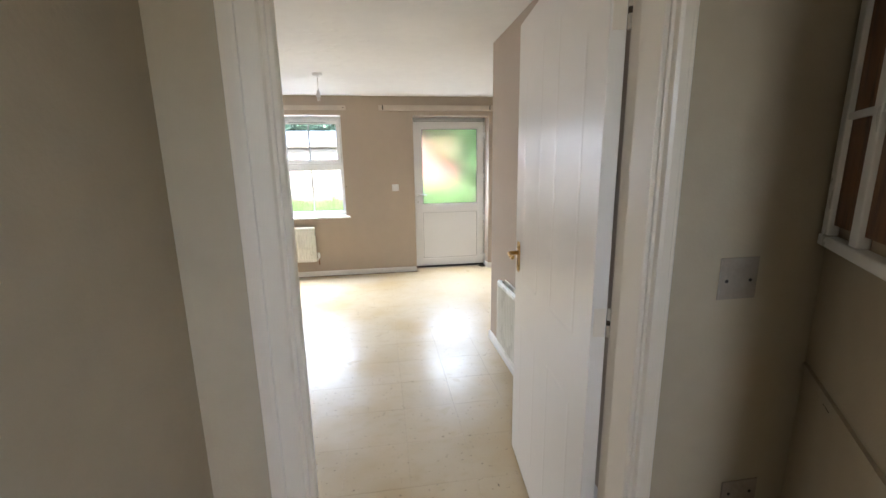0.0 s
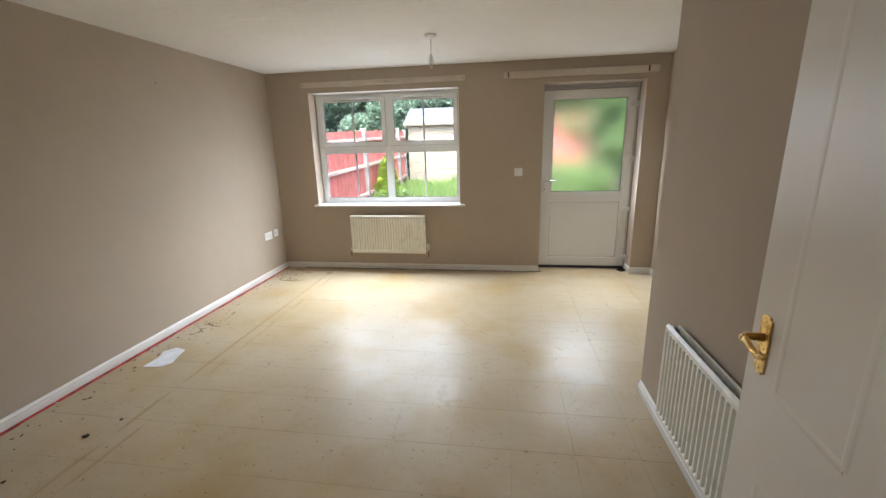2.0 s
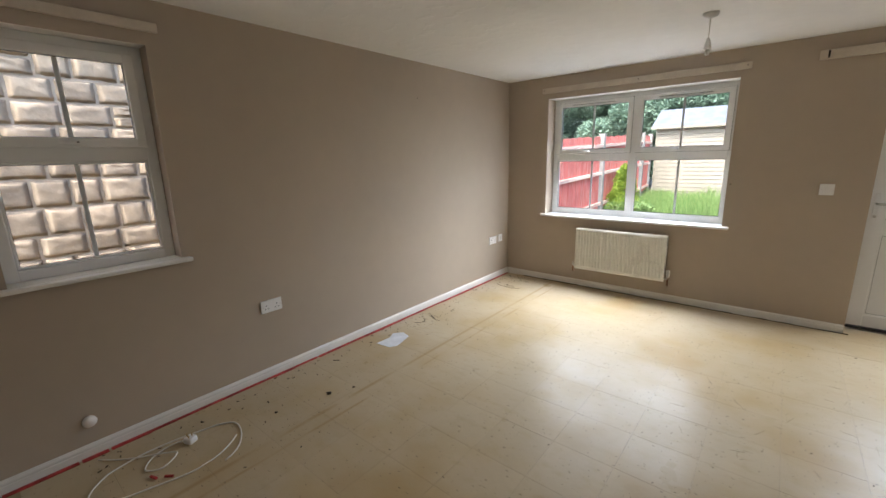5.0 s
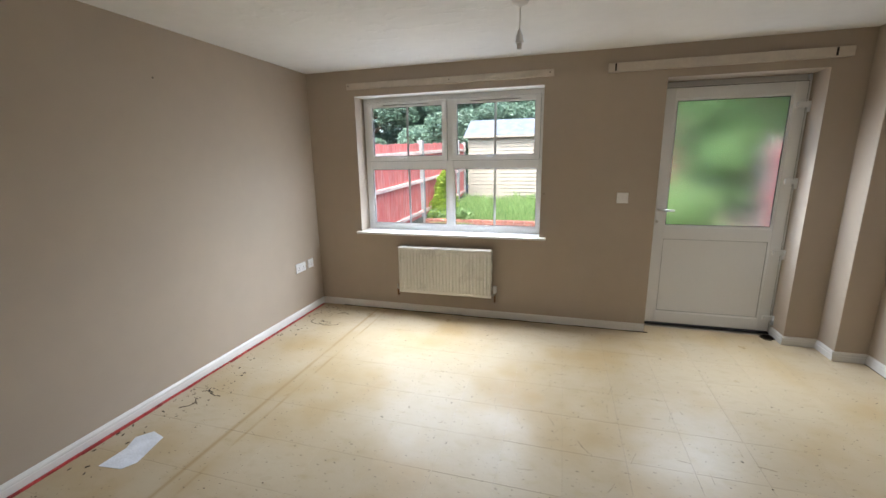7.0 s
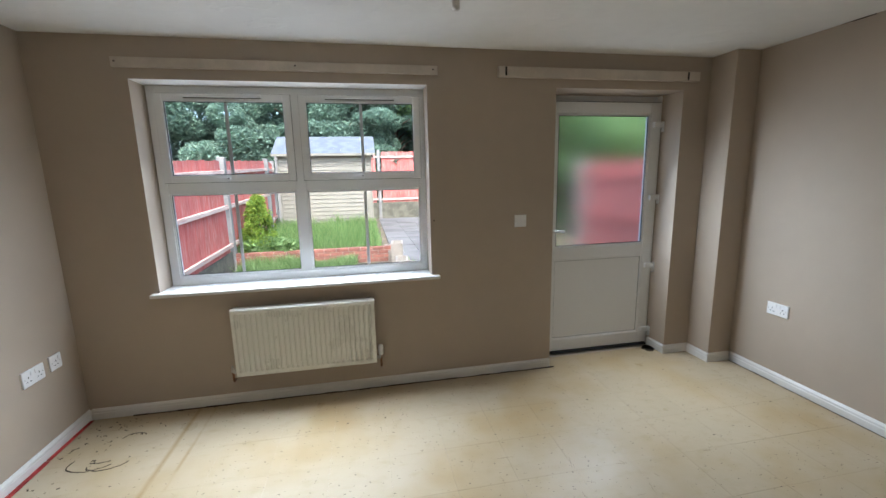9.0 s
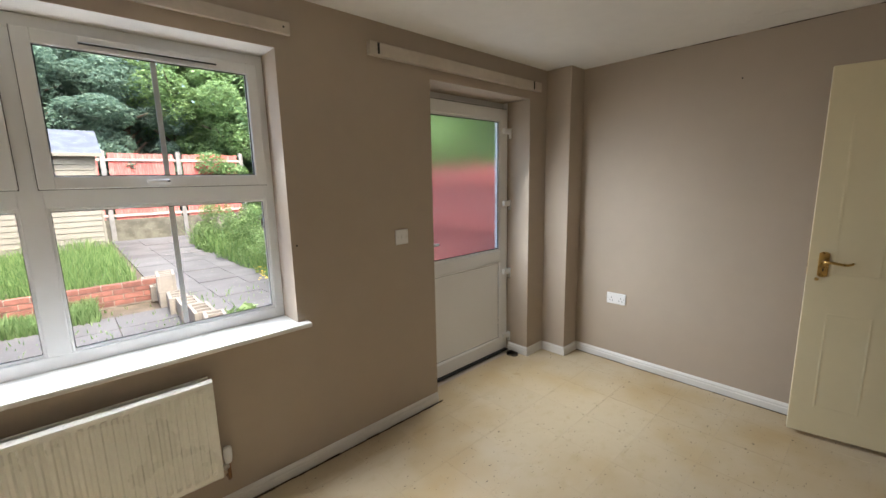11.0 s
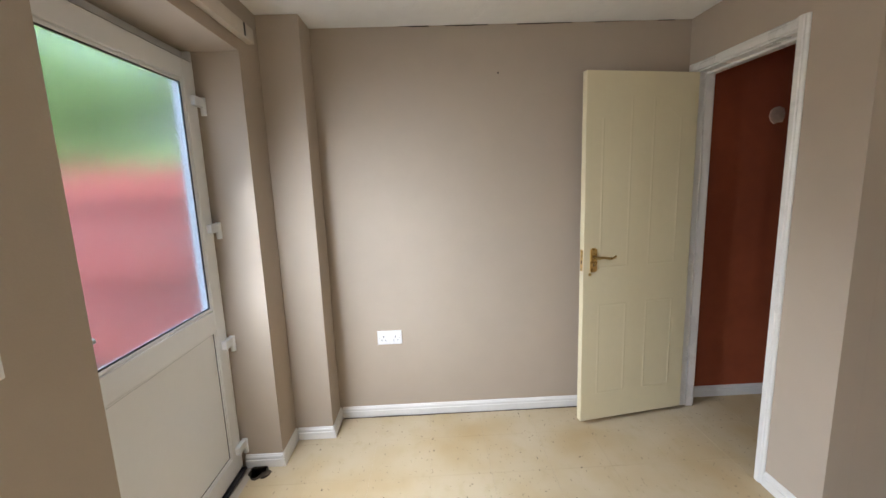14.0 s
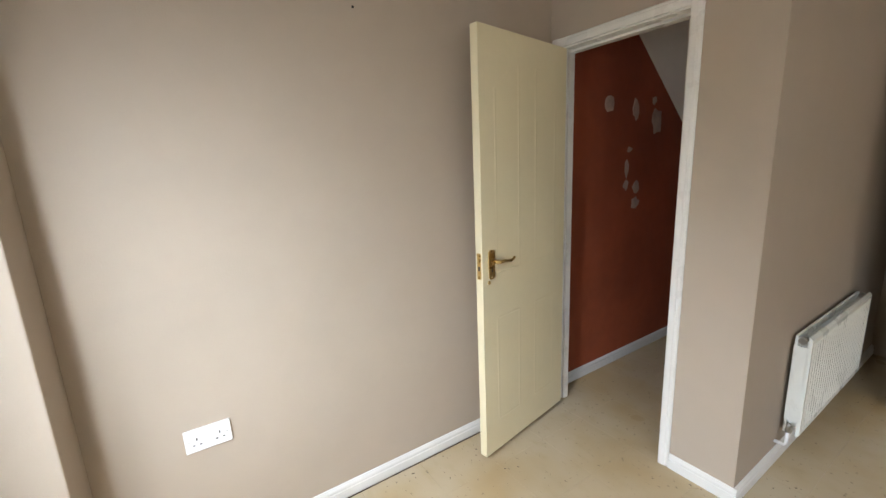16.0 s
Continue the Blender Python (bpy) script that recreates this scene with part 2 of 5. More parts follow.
def leaf_material(name, a, b):
    m = bpy.data.materials.new(name)
    m.use_nodes = True
    nt = m.node_tree
    p = nt.nodes["Principled BSDF"]
    geo = nt.nodes.new("ShaderNodeNewGeometry")
    nt.links.new(ramp_between(nt, geo.outputs["Random Per Island"], a, b), p.inputs["Base Color"])
    p.inputs["Roughness"].default_value = 0.75
    tr, mx, out = nt.nodes.new("ShaderNodeBsdfTranslucent"), nt.nodes.new("ShaderNodeMixShader"), nt.nodes["Material Output"]
    nt.links.new(p.inputs["Base Color"].links[0].from_socket, tr.inputs["Color"])
    mx.inputs[0].default_value = 0.5
    nt.links.new(p.outputs[0], mx.inputs[1])
    nt.links.new(tr.outputs[0], mx.inputs[2])
    nt.links.new(mx.outputs[0], out.inputs["Surface"])
    return m


# tree leaves paler and greyer than foliage: haze is put into their colour
LEAF_DARK = leaf_material("dark_tree_leaf", (0.13, 0.205, 0.155), (0.21, 0.30, 0.22))
LEAF_LIGHT = leaf_material("light_tree_leaf", (0.16, 0.26, 0.11), (0.28, 0.40, 0.17))
LEAF_GOLD = leaf_material("golden_conifer_leaf", (0.11, 0.21, 0.025), (0.34, 0.43, 0.06))
GRASS = leaf_material("grass_blade", (0.08, 0.16, 0.04), (0.25, 0.36, 0.12))
WEED = leaf_material("weed_leaf", (0.10, 0.18, 0.05), (0.25, 0.35, 0.14))

# ---- mesh helpers ----


def obj(name, bm, material, parent=None, label="", smooth=False):
    me = bpy.data.meshes.new(name)
    if smooth:
        for f in bm.faces:
            f.smooth = True
    bm.to_mesh(me)
    bm.free()
    for mm in (material if isinstance(material, (list, tuple)) else (material,)):
        me.materials.append(mm)
    ob = new(name, me)
    if parent:
        ob.parent = parent
    if label:
        ob["label"] = label
    return ob


def part(name, bm, material, parent, label="", smooth=False):
    return obj(name, bm, material, parent, label, smooth)


def thing(name, m, label, category, group="", kind=""):
    e = new(name)
    e.empty_display_size = 0.1
    e.matrix_world = m
    return tagged(e, label, category, group, kind)


def add_box(bm, x0, x1, y0, y1, z0, z1, bevel=0.0, m=None):
    r = bmesh.ops.create_cube(bm, size=1, matrix=Matrix.Translation(((x0 + x1) / 2, (y0 + y1) / 2, (z0 + z1) / 2)) @ Matrix.Diagonal((abs(x1 - x0), abs(y1 - y0), abs(z1 - z0), 1)))
    vs = r["verts"]
    if bevel:
        es = list({e for v in vs for e in v.link_edges})
        r2 = bmesh.ops.bevel(bm, geom=es, offset=bevel, segments=2, profile=0.5, affect="EDGES")
        vs = list({v for f in r2["faces"] for v in f.verts} | {v for v in vs if v.is_valid})
    if m:
        bmesh.ops.transform(bm, matrix=m, verts=[v for v in vs if v.is_valid])
    return bm


def box(x0, x1, y0, y1, z0, z1, bevel=0.0, m=None):
    return add_box(bmesh.new(), x0, x1, y0, y1, z0, z1, bevel, m)


def add_tube(bm, pts, r, seg=8, caps=True):
    """A round rod through the points."""
    pts = [Vector(p) for p in pts]
    rings = []
    n = None
    for i, p in enumerate(pts):
        d = (pts[min(i + 1, len(pts) - 1)] - pts[max(i - 1, 0)]).normalized()
        if n is None:
            n = d.orthogonal().normalized()
        n = (n - d * n.dot(d)).normalized()
        b = d.cross(n)
        rr = r[i] if isinstance(r, (list, tuple)) else r
        rings.append([bm.verts.new(p + (n * math.cos(a) + b * math.sin(a)) * rr) for a in (2 * math.pi * k / seg for k in range(seg))])
    for a, b in zip(rings, rings[1:]):
        for k in range(seg):
            f = bm.faces.new((a[k], a[(k + 1) % seg], b[(k + 1) % seg], b[k]))
            f.smooth = True
    if caps:
        bm.faces.new(rings[0][::-1])
        bm.faces.new(rings[-1])
    return bm


def tube(pts, r, seg=8):
    return add_tube(bmesh.new(), pts, r, seg)


def lathe(profile, seg=20):
    """A turned body round z from (radius, height) pairs."""
    return add_tube(bmesh.new(), [(0, 0, h) for _, h in profile], [max(q, 0.0004) for q, _ in profile], seg)


def extrude_profile(profile, a, b, up=(0, 0, 1), out=(1, 0, 0)):
    """A moulding: (out, up) pairs swept from a to b."""
    bm = bmesh.new()
    a, b, up, out = Vector(a), Vector(b), Vector(up), Vector(out)
    ra = [bm.verts.new(a + out * p + up * q) for p, q in profile]
    rb = [bm.verts.new(b + out * p + up * q) for p, q in profile]
    n = len(profile)
    for k in range(n):
        bm.faces.new((ra[k], ra[(k + 1) % n], rb[(k + 1) % n], rb[k]))
    bm.faces.new(ra[::-1])
    bm.faces.new(rb)
    bmesh.ops.recalc_face_normals(bm, faces=bm.faces)
    return bm


def wall(name, m, length, z0, z1, thick, holes, material, hole_material=None, label="", back=None):
    """A wall along local x with its room face at y=0 and its body behind (y>0); holes are (u0, u1, z0, z1), cut right through."""
    us = sorted({0, length, *[h[0] for h in holes], *[h[1] for h in holes]})
    zs = sorted({z0, z1, *[h[2] for h in holes], *[h[3] for h in holes]})
    bm = bmesh.new()
    cache = {}

    def v(u, y, z):
        k = (round(u, 4), round(y, 4), round(z, 4))
        if k not in cache:
            cache[k] = bm.verts.new(k)
        return cache[k]

    def solid(i, j):
        if not (0 <= i < len(us) - 1 and 0 <= j < len(zs) - 1):
            return False
        u, z = (us[i] + us[i + 1]) / 2, (zs[j] + zs[j + 1]) / 2
        return not any(h[0] < u < h[1] and h[2] < z < h[3] for h in holes)

    for i in range(len(us) - 1):
        for j in range(len(zs) - 1):
            if not solid(i, j):
                continue
            a, b, c, d = us[i], us[i + 1], zs[j], zs[j + 1]
            bm.faces.new((v(a, 0, c), v(b, 0, c), v(b, 0, d), v(a, 0, d)))
            bm.faces.new((v(a, thick, c), v(a, thick, d), v(b, thick, d), v(b, thick, c))).material_index = 2 if back else 0
            for di, dj, e in ((-1, 0, (a, c, a, d)), (1, 0, (b, d, b, c)), (0, -1, (b, c, a, c)), (0, 1, (a, d, b, d))):
                if not solid(i + di, j + dj):
                    f = bm.faces.new((v(e[0], 0, e[1]), v(e[0], thick, e[1]), v(e[2], thick, e[3]), v(e[2], 0, e[3])))
                    inside = 0 <= i + di < len(us) - 1 and 0 <= j + dj < len(zs) - 1
                    if inside and hole_material and us[i] < hole_material[1] and us[i + 1] > hole_material[0]:
                        f.material_index = 1
    bmesh.ops.recalc_face_normals(bm, faces=bm.faces)
    ob = obj(name, bm, [material, REVEAL, back or material])
    ob.matrix_world = m
    return tagged(ob, label, "wall", kind="structure")


# ---- the shell ----
WX, NY, EX, TOP = -2.475, 5.785, 2.06, 2.283
BX, BY = 1.052, 3.462
PN, PS = 1.275, 1.145
DL, DR, DTOP = -0.030, 0.760, 2.010
WIN = (-1.978, -0.262, 0.790, 2.053)
BD = (0.640, 1.644, 0.0, 2.050)
SW = (1.485, 2.178, 0.945, 2.063)
CO = (1.368, 1.995, 0.0, 1.982)

wall("wall_north", pose(WX - 0.3, NY, 0), EX + 0.3 - (WX - 0.3), -0.15, TOP, 0.315,
     [(WIN[0] - WX + 0.3, WIN[1] - WX + 0.3, WIN[2], WIN[3]), (BD[0] - WX + 0.3, BD[1] - WX + 0.3, -0.01, BD[3])], WALL,
     (WIN[0] - WX + 0.3, WIN[1] - WX + 0.3), "beige painted plaster wall with window and back door")
wall("wall_west", pose(WX, PS, 0, 0, 0, 90), NY - PS - 0.001, -0.15, TOP, 0.30,
     [(SW[0] - PS, SW[1] - PS, SW[2], SW[3])], WALL, (SW[0] - PS, SW[1] - PS), "beige painted plaster wall with small side window")
wall("wall_east", pose(EX, NY - 0.001, 0, 0, 0, -90), NY - BY - 0.001, -0.02, TOP, 0.25, [], WALL, None, "plain beige painted plaster wall")
wall("wall_cupboard", pose(EX + 0.25, BY, 0, 0, 0, 180), EX + 0.25 - BX, -0.02, TOP, 0.10,
     [(EX + 0.25 - CO[1] - 0.03, EX + 0.25 - CO[0] + 0.03, -0.01, CO[3] + 0.03)], WALL, None, "beige plaster wall round the cupboard doorway")
wall("wall_stairs", pose(BX, BY - 0.1005, 0, 0, 0, -90), BY - 0.1005 - PN - 0.0005, -0.02, TOP, 0.10, [], WALL, None, "beige plaster wall of the boxed-in stairs")
wall("wall_south", pose(1.30, PN, 0, 0, 0, 180), 1.30 - WX, -0.02, TOP, PN - PS,
     [(1.30 - DR - 0.025, 1.30 - DL + 0.025, -0.01, DTOP + 0.025)], WALL, None, "beige plaster partition wall with doorway", KITCHEN_WALL)
tagged(obj("pilaster", box(1.862, EX - 0.001, 5.572, NY - 0.001, 0.0, TOP - 0.0005, 0.004), WALL), "beige boxed-in pipe pilaster in the corner", "wall", kind="structure")

# kitchen behind the doorway
KX = -0.165
wall("wall_kitchen_west", pose(KX, -1.4, 0, 0, 0, 90), PS + 1.4 - 0.001, -0.02, TOP, 0.1, [], KITCHEN_WALL, None, "dim beige kitchen wall")
# opening out of view, added for a fill lamp aimed at the right-hand wall
wall("wall_kitchen_south", pose(0.97, -1.401, 0, 0, 0, 180), 0.97 - KX + 0.1, -0.02, TOP, 0.1, [(0.42, 1.12, 1.66, 2.05)], KITCHEN_WALL, None, "dim beige kitchen end wall, unseen, with an added opening for fill light")
DIAG = Vector((0.86 - 1.2, 0.70 - (PS - 0.002), 0))
wall("wall_kitchen_diagonal", pose(1.2, PS - 0.002, 0, 0, 0, math.degrees(math.atan2(DIAG.y, DIAG.x))) @ pose(-0.03, 0, 0), DIAG.length + 0.03, 0, TOP, 0.06, [], KITCHEN_WALL, None, "stained cream kitchen wall where units were removed")
# opening out of view, added for the fill lamp aimed at the west wall
wall("wall_kitchen_east", pose(0.87, 0.70, 0, 0, 0, -90), 2.1, -0.02, TOP, 0.1, [(1.25, 1.65, 1.2, 2.0)], KITCHEN_WALL, None, "dim beige kitchen side wall, unseen, with an added opening for fill light")

bm = box(WX - 0.3, EX + 0.3, PN - 0.2, NY + 0.3, TOP, TOP + 0.12)
add_box(bm, -0.3, 1.35, -1.5, PN - 0.201, TOP, TOP + 0.12)
tagged(obj("ceiling", bm, CEILING), "white textured plaster ceiling", "ceiling", kind="structure")
floor = tagged(obj("floor", box(WX - 0.05, EX + 0.2, PS, NY + 0.05, -0.08, -0.0022), SUBFLOOR), "worn yellowed vinyl tile floor with glue haze", "floor", kind="structure")
tagged(obj("kitchen_floor", box(-0.3, 1.35, -1.5, PS - 0.0005, -0.08, 0.0), KITCHEN_FLOOR), "dim tan vinyl kitchen floor", "floor", kind="structure")

# skirting boards, with a stepped and rounded top
SKP = [(0, 0), (0.0145, 0), (0.0145, 0.040), (0.011, 0.043), (0.0125, 0.049), (0.011, 0.057), (0.006, 0.063), (0.0045, 0.067), (0, 0.069)]
for a, b, out in (
        ((WX, PN, 0), (WX, NY, 0), (1, 0, 0)),
        ((WX + 0.0145, NY, 0), (BD[0] - 0.004, NY, 0), (0, -1, 0)),
        ((BD[1], NY + 0.19, 0), (BD[1], NY, 0), (-1, 0, 0)),
        ((BD[1] - 0.0145, NY, 0), (1.862, NY, 0), (0, -1, 0)),
        ((1.862, NY - 0.0145, 0), (1.862, 5.572, 0), (-1, 0, 0)),
        ((1.862 - 0.0145, 5.572, 0), (EX, 5.572, 0), (0, -1, 0)),
        ((EX, 5.572 - 0.0145, 0), (EX, BY, 0), (-1, 0, 0)),
        ((CO[0] - 0.055, BY, 0), (BX - 0.0145, BY, 0), (0, 1, 0)),
        ((BX, BY, 0), (BX, PN, 0), (-1, 0, 0)),
        ((WX + 0.0145, PN, 0), (DL - 0.06, PN, 0), (0, 1, 0))):
    tagged(obj("baseboard", extrude_profile(SKP, a, b, out=out), SKIRT), "white painted moulded skirting board, slightly scuffed", "skirting", kind="structure")
bm = bmesh.new()
y = PN + 0.02
while y < NY - 0.05:
    ln = random.uniform(0.10, 0.3)
    add_box(bm, WX + 0.0145, WX + 0.030 + random.uniform(0, 0.012), y, min(y + ln, NY - 0.03), 0.0008, 0.006)
    y += ln + random.choice((0, 0, 0, 0.012))
tagged(obj("carpet_edge_strip", bm, RED_TAPE), "ragged red strip of old carpet edging along skirting", "carpet strip")

# ---- window, doors ----


def sash(parent, x0, x1, z0, z1, yf, yb, w, name, material=UPVC):
    """Four mitred-looking members round an opening."""
    bm = bmesh.new()
    add_box(bm, x0, x0 + w, yf, yb, z0, z1, 0.004)
    add_box(bm, x1 - w, x1, yf, yb, z0, z1, 0.004)
    add_box(bm, x0 + w - 0.001, x1 - w + 0.001, yf + 0.0005, yb, z1 - w, z1, 0.004)
    add_box(bm, x0 + w - 0.001, x1 - w + 0.001, yf + 0.0005, yb, z0, z0 + w, 0.004)
    return part(name, bm, material, parent)


# black ring: rubber seal at panes; on the door also painted shade of gaps
def gasket_or_gap(parent, x0, x1, z0, z1, y, w=0.004):
    bm = bmesh.new()
    add_box(bm, x0, x0 + w, y, y + 0.004, z0, z1)
    add_box(bm, x1 - w, x1, y, y + 0.004, z0, z1)
    add_box(bm, x0 + w, x1 - w, y, y + 0.004, z0, z0 + w)
    add_box(bm, x0 + w, x1 - w, y, y + 0.004, z1 - w, z1)
    return part("gasket_or_gap", bm, GASKET_AND_GAP, parent, "black rubber gasket or painted shade line of a gap")


def pane(parent, x0, x1, z0, z1, y, material=CLEAR, label=""):
    p = part("pane", box(x0 - 0.004, x1 + 0.004, y, y + 0.005, z0 - 0.004, z1 + 0.004), material, parent, label)
    p.visible_shadow = False
    return p


def casement_handle(parent, x, y, z):
    h = part("handle", box(x - 0.022, x + 0.022, y - 0.012, y, z - 0.011, z + 0.011, 0.003), UPVC, parent, "white window handle")
    bm = box(x - 0.06, x + 0.018, y - 0.032, y - 0.018, z - 0.007, z + 0.007, 0.004)
    add_box(bm, x - 0.008, x + 0.008, y - 0.02, y - 0.011, z - 0.006, z + 0.006)
    part("lever", bm, SOCKET, h)
    part("key_slot", box(x + 0.006, x + 0.016, y - 0.0335, y - 0.031, z - 0.003, z + 0.003), DARK, h)


def back_window():
    w = thing("window_1", Matrix(), "white plastic double window with glazing bars", "window", kind="structure")
    x0, x1, z0, z1, yf, yb = -1.972, -0.250, 0.792, 2.052, 5.950, 6.020
    xm, zt = -1.110, 1.436
    sash(w, x0, x1, z0, z1, yf, yb, 0.052, "frame")
    part("mullion", box(xm - 0.034, xm + 0.034, yf + 0.001, yb, z0 + 0.05, z1 - 0.05, 0.004), UPVC, w)
    for a, b in ((x0 + 0.051, xm - 0.033), (xm + 0.033, x1 - 0.051)):
        part("transom", box(a, b, yf + 0.0015, yb, zt - 0.042, zt + 0.034, 0.004), UPVC, w)
        # opening top light, proud of the frame
        s = sash(w, a - 0.008, b + 0.008, zt + 0.026, z1 - 0.044, yf - 0.016, yf + 0.03, 0.047, "casement")
        gasket_or_gap(w, a - 0.010, b + 0.010, zt + 0.024, z1 - 0.042, yf - 0.003, 0.003)
        part("vent_slot", box((a + b) / 2 - 0.225, (a + b) / 2 + 0.225, yf - 0.026, yf - 0.0155, z1 - 0.0740, z1 - 0.0705), DARK, w, "dark vent slot")
        ga, gb, gz0, gz1 = a + 0.040, b - 0.040, zt + 0.074, z1 - 0.092
        gasket_or_gap(s, ga - 0.001, gb + 0.001, gz0 - 0.001, gz1 + 0.001, yf + 0.004)
        pane(s, ga, gb, gz0, gz1, yf + 0.010)
        part("glazing_bar", box((ga + gb) / 2 - 0.010, (ga + gb) / 2 + 0.010, yf + 0.016, yf + 0.024, gz0, gz1, 0.003), BAR, s)
        casement_handle(s, (a + b) / 2 - 0.02, yf - 0.016, zt + 0.05)
        # trickle vent along the head
        part("vent", box((a + b) / 2 - 0.225, (a + b) / 2 + 0.225, yf - 0.030, yf - 0.016, z1 - 0.070, z1 - 0.050, 0.003), UPVC, w, "white slim trickle vent")
        # fixed lower light
        fa, fb, fz0, fz1 = a, b, z0 + 0.052, zt - 0.043
        sash(w, a, b, z0 + 0.051, zt - 0.042, yf + 0.008, yf + 0.03, 0.012, "bead")
        gasket_or_gap(w, fa + 0.011, fb - 0.011, fz0 + 0.011, fz1 - 0.011, yf + 0.014, 0.003)
        pane(w, fa + 0.012, fb - 0.012, fz0 + 0.012, fz1 - 0.012, yf + 0.020)
        part("glazing_bar", box((a + b) / 2 - 0.010, (a + b) / 2 + 0.010, yf + 0.026, yf + 0.034, fz0, fz1, 0.003), BAR, w)
    tagged(obj("window_sill", box(-2.020, -0.208, 5.738, yf + 0.004, 0.768, 0.7915, 0.006), WOODWORK), "white painted timber window board", "window sill", kind="structure")


def side_window():
    w = thing("window_2", pose(WX - 0.10, SW[0], 0, 0, 0, 90), "white plastic side window with glazing bars", "window", kind="structure")
    L = SW[1] - SW[0]
    z0, z1, zt = SW[2], SW[3], 1.532
    sash(w, 0.0, L, z0, z1, 0, 0.07, 0.05, "frame")
    part("transom", box(0.049, L - 0.049, 0.0015, 0.07, zt - 0.042, zt + 0.034, 0.004), UPVC, w)
    s = sash(w, 0.041, L - 0.041, zt + 0.026, z1 - 0.042, -0.016, 0.03, 0.047, "casement")
    gasket_or_gap(s, 0.087, L - 0.087, zt + 0.072, z1 - 0.088, 0.004)
    pane(s, 0.088, L - 0.088, zt + 0.073, z1 - 0.089, 0.010)
    part("glazing_bar", box(L / 2 - 0.010, L / 2 + 0.010, 0.016, 0.024, zt + 0.073, z1 - 0.089, 0.003), BAR, s)
    casement_handle(s, L / 2, -0.016, zt + 0.05)
    sash(w, 0.05, L - 0.05, z0 + 0.051, zt - 0.042, 0.008, 0.03, 0.012, "bead")
    gasket_or_gap(w, 0.061, L - 0.061, z0 + 0.062, zt - 0.053, 0.014, 0.003)
    pane(w, 0.062, L - 0.062, z0 + 0.063, zt - 0.054, 0.020)
    part("glazing_bar", box(L / 2 - 0.010, L / 2 + 0.010, 0.026, 0.034, z0 + 0.063, zt - 0.054, 0.003), BAR, w)
    tagged(obj("window_sill", box(WX - 0.104, WX + 0.045, SW[0] - 0.05, SW[1] + 0.045, 0.922, 0.9445, 0.006), WOODWORK), "white painted timber window board", "window sill", kind="structure")
    tagged(obj("curtain_batten", box(WX, WX + 0.02, SW[0] - 0.07, SW[1] + 0.06, 2.125, 2.170, 0.003), BATTEN), "beige painted timber batten above side window", "batten")


def back_door():
    d = thing("door_1", Matrix(), "white plastic half-glazed back door, closed", "door", kind="structure")
    yf = 6.000
    bm = bmesh.new()
    add_box(bm, 0.560, 0.646, yf - 0.002, yf + 0.068, 0.0, 2.05, 0.003)
    add_box(bm, 1.629, 1.700, yf - 0.002, yf + 0.068, 0.0, 2.05, 0.003)
    add_box(bm, 0.646, 1.629, yf + 0.030, yf + 0.068, 2.004, 2.05, 0.003)
    part("door_frame", bm, UPVC, d)
    part("threshold", box(0.646, 1.629, yf - 0.030, yf + 0.075, 0.0, 0.012, 0.003), DARK, d, "dark grimy threshold")
    x0, x1, z0, z1 = 0.650, 1.625, 0.020, 1.998
    gx0, gx1, gz0, gz1 = 0.755, 1.542, 0.886, 1.913
    bm = bmesh.new()
    yl = yf - 0.014
    add_box(bm, x0, gx0, yl, yl + 0.06, z0, z1, 0.004)
    add_box(bm, gx1, x1, yl, yl + 0.06, z0, z1, 0.004)
    add_box(bm, gx0 - 0.001, gx1 + 0.001, yl + 0.0005, yl + 0.06, gz1, z1, 0.004)
    add_box(bm, gx0 - 0.001, gx1 + 0.001, yl + 0.0005, yl + 0.06, 0.790, gz0, 0.004)
    add_box(bm, gx0 - 0.001, gx1 + 0.001, yl + 0.0005, yl + 0.06, z0, 0.120, 0.004)
    leaf = part("leaf", bm, UPVC, d)
    # black rings paint the shade in the leaf's gap and the lower panel's rebate
    gasket_or_gap(leaf, x0 - 0.004, x1 + 0.004, z0 - 0.004, z1 + 0.004, yl + 0.008, 0.006)
    gasket_or_gap(leaf, gx0 + 0.010, gx1 - 0.010, 0.130, 0.780, yl + 0.0095, 0.004)
    sash(leaf, gx0, gx1, gz0, gz1, yl + 0.004, yl + 0.02, 0.014, "bead")
    gasket_or_gap(leaf, gx0 + 0.014, gx1 - 0.014, gz0 + 0.014, gz1 - 0.014, yl + 0.010, 0.006)
    p = pane(leaf, gx0 + 0.018, gx1 - 0.018, gz0 + 0.018, gz1 - 0.018, yl + 0.018, FROST, "frosted privacy glass")
    sash(leaf, gx0, gx1, 0.120, 0.790, yl + 0.004, yl + 0.02, 0.012, "bead")
    part("panel", box(gx0, gx1, yl + 0.012, yl + 0.04, 0.118, 0.792), UPVC, leaf)
    for z in (1.83, 1.265, 0.70, 0.14):
        h = part("hinge", box(x1 - 0.060, x1 + 0.014, yl - 0.024, yl, z - 0.021, z + 0.021, 0.004), UPVC, d, "white plastic flag hinge")
        part("hinge_barrel", tube([(x1 + 0.018, yl - 0.016, z - 0.055), (x1 + 0.018, yl - 0.016, z + 0.024)], 0.013, 12), UPVC, h)
    hd = part("handle", box(x0 + 0.035, x0 + 0.063, yl - 0.010, yl, 0.900, 1.110, 0.004), UPVC, d, "white and steel lever handle")
    part("lever", tube([(x0 + 0.049, yl - 0.008, 1.030), (x0 + 0.049, yl - 0.045, 1.030), (x0 + 0.056, yl - 0.052, 1.030), (x0 + 0.165, yl - 0.052, 1.027)], 0.009, 10), CHROME, hd)
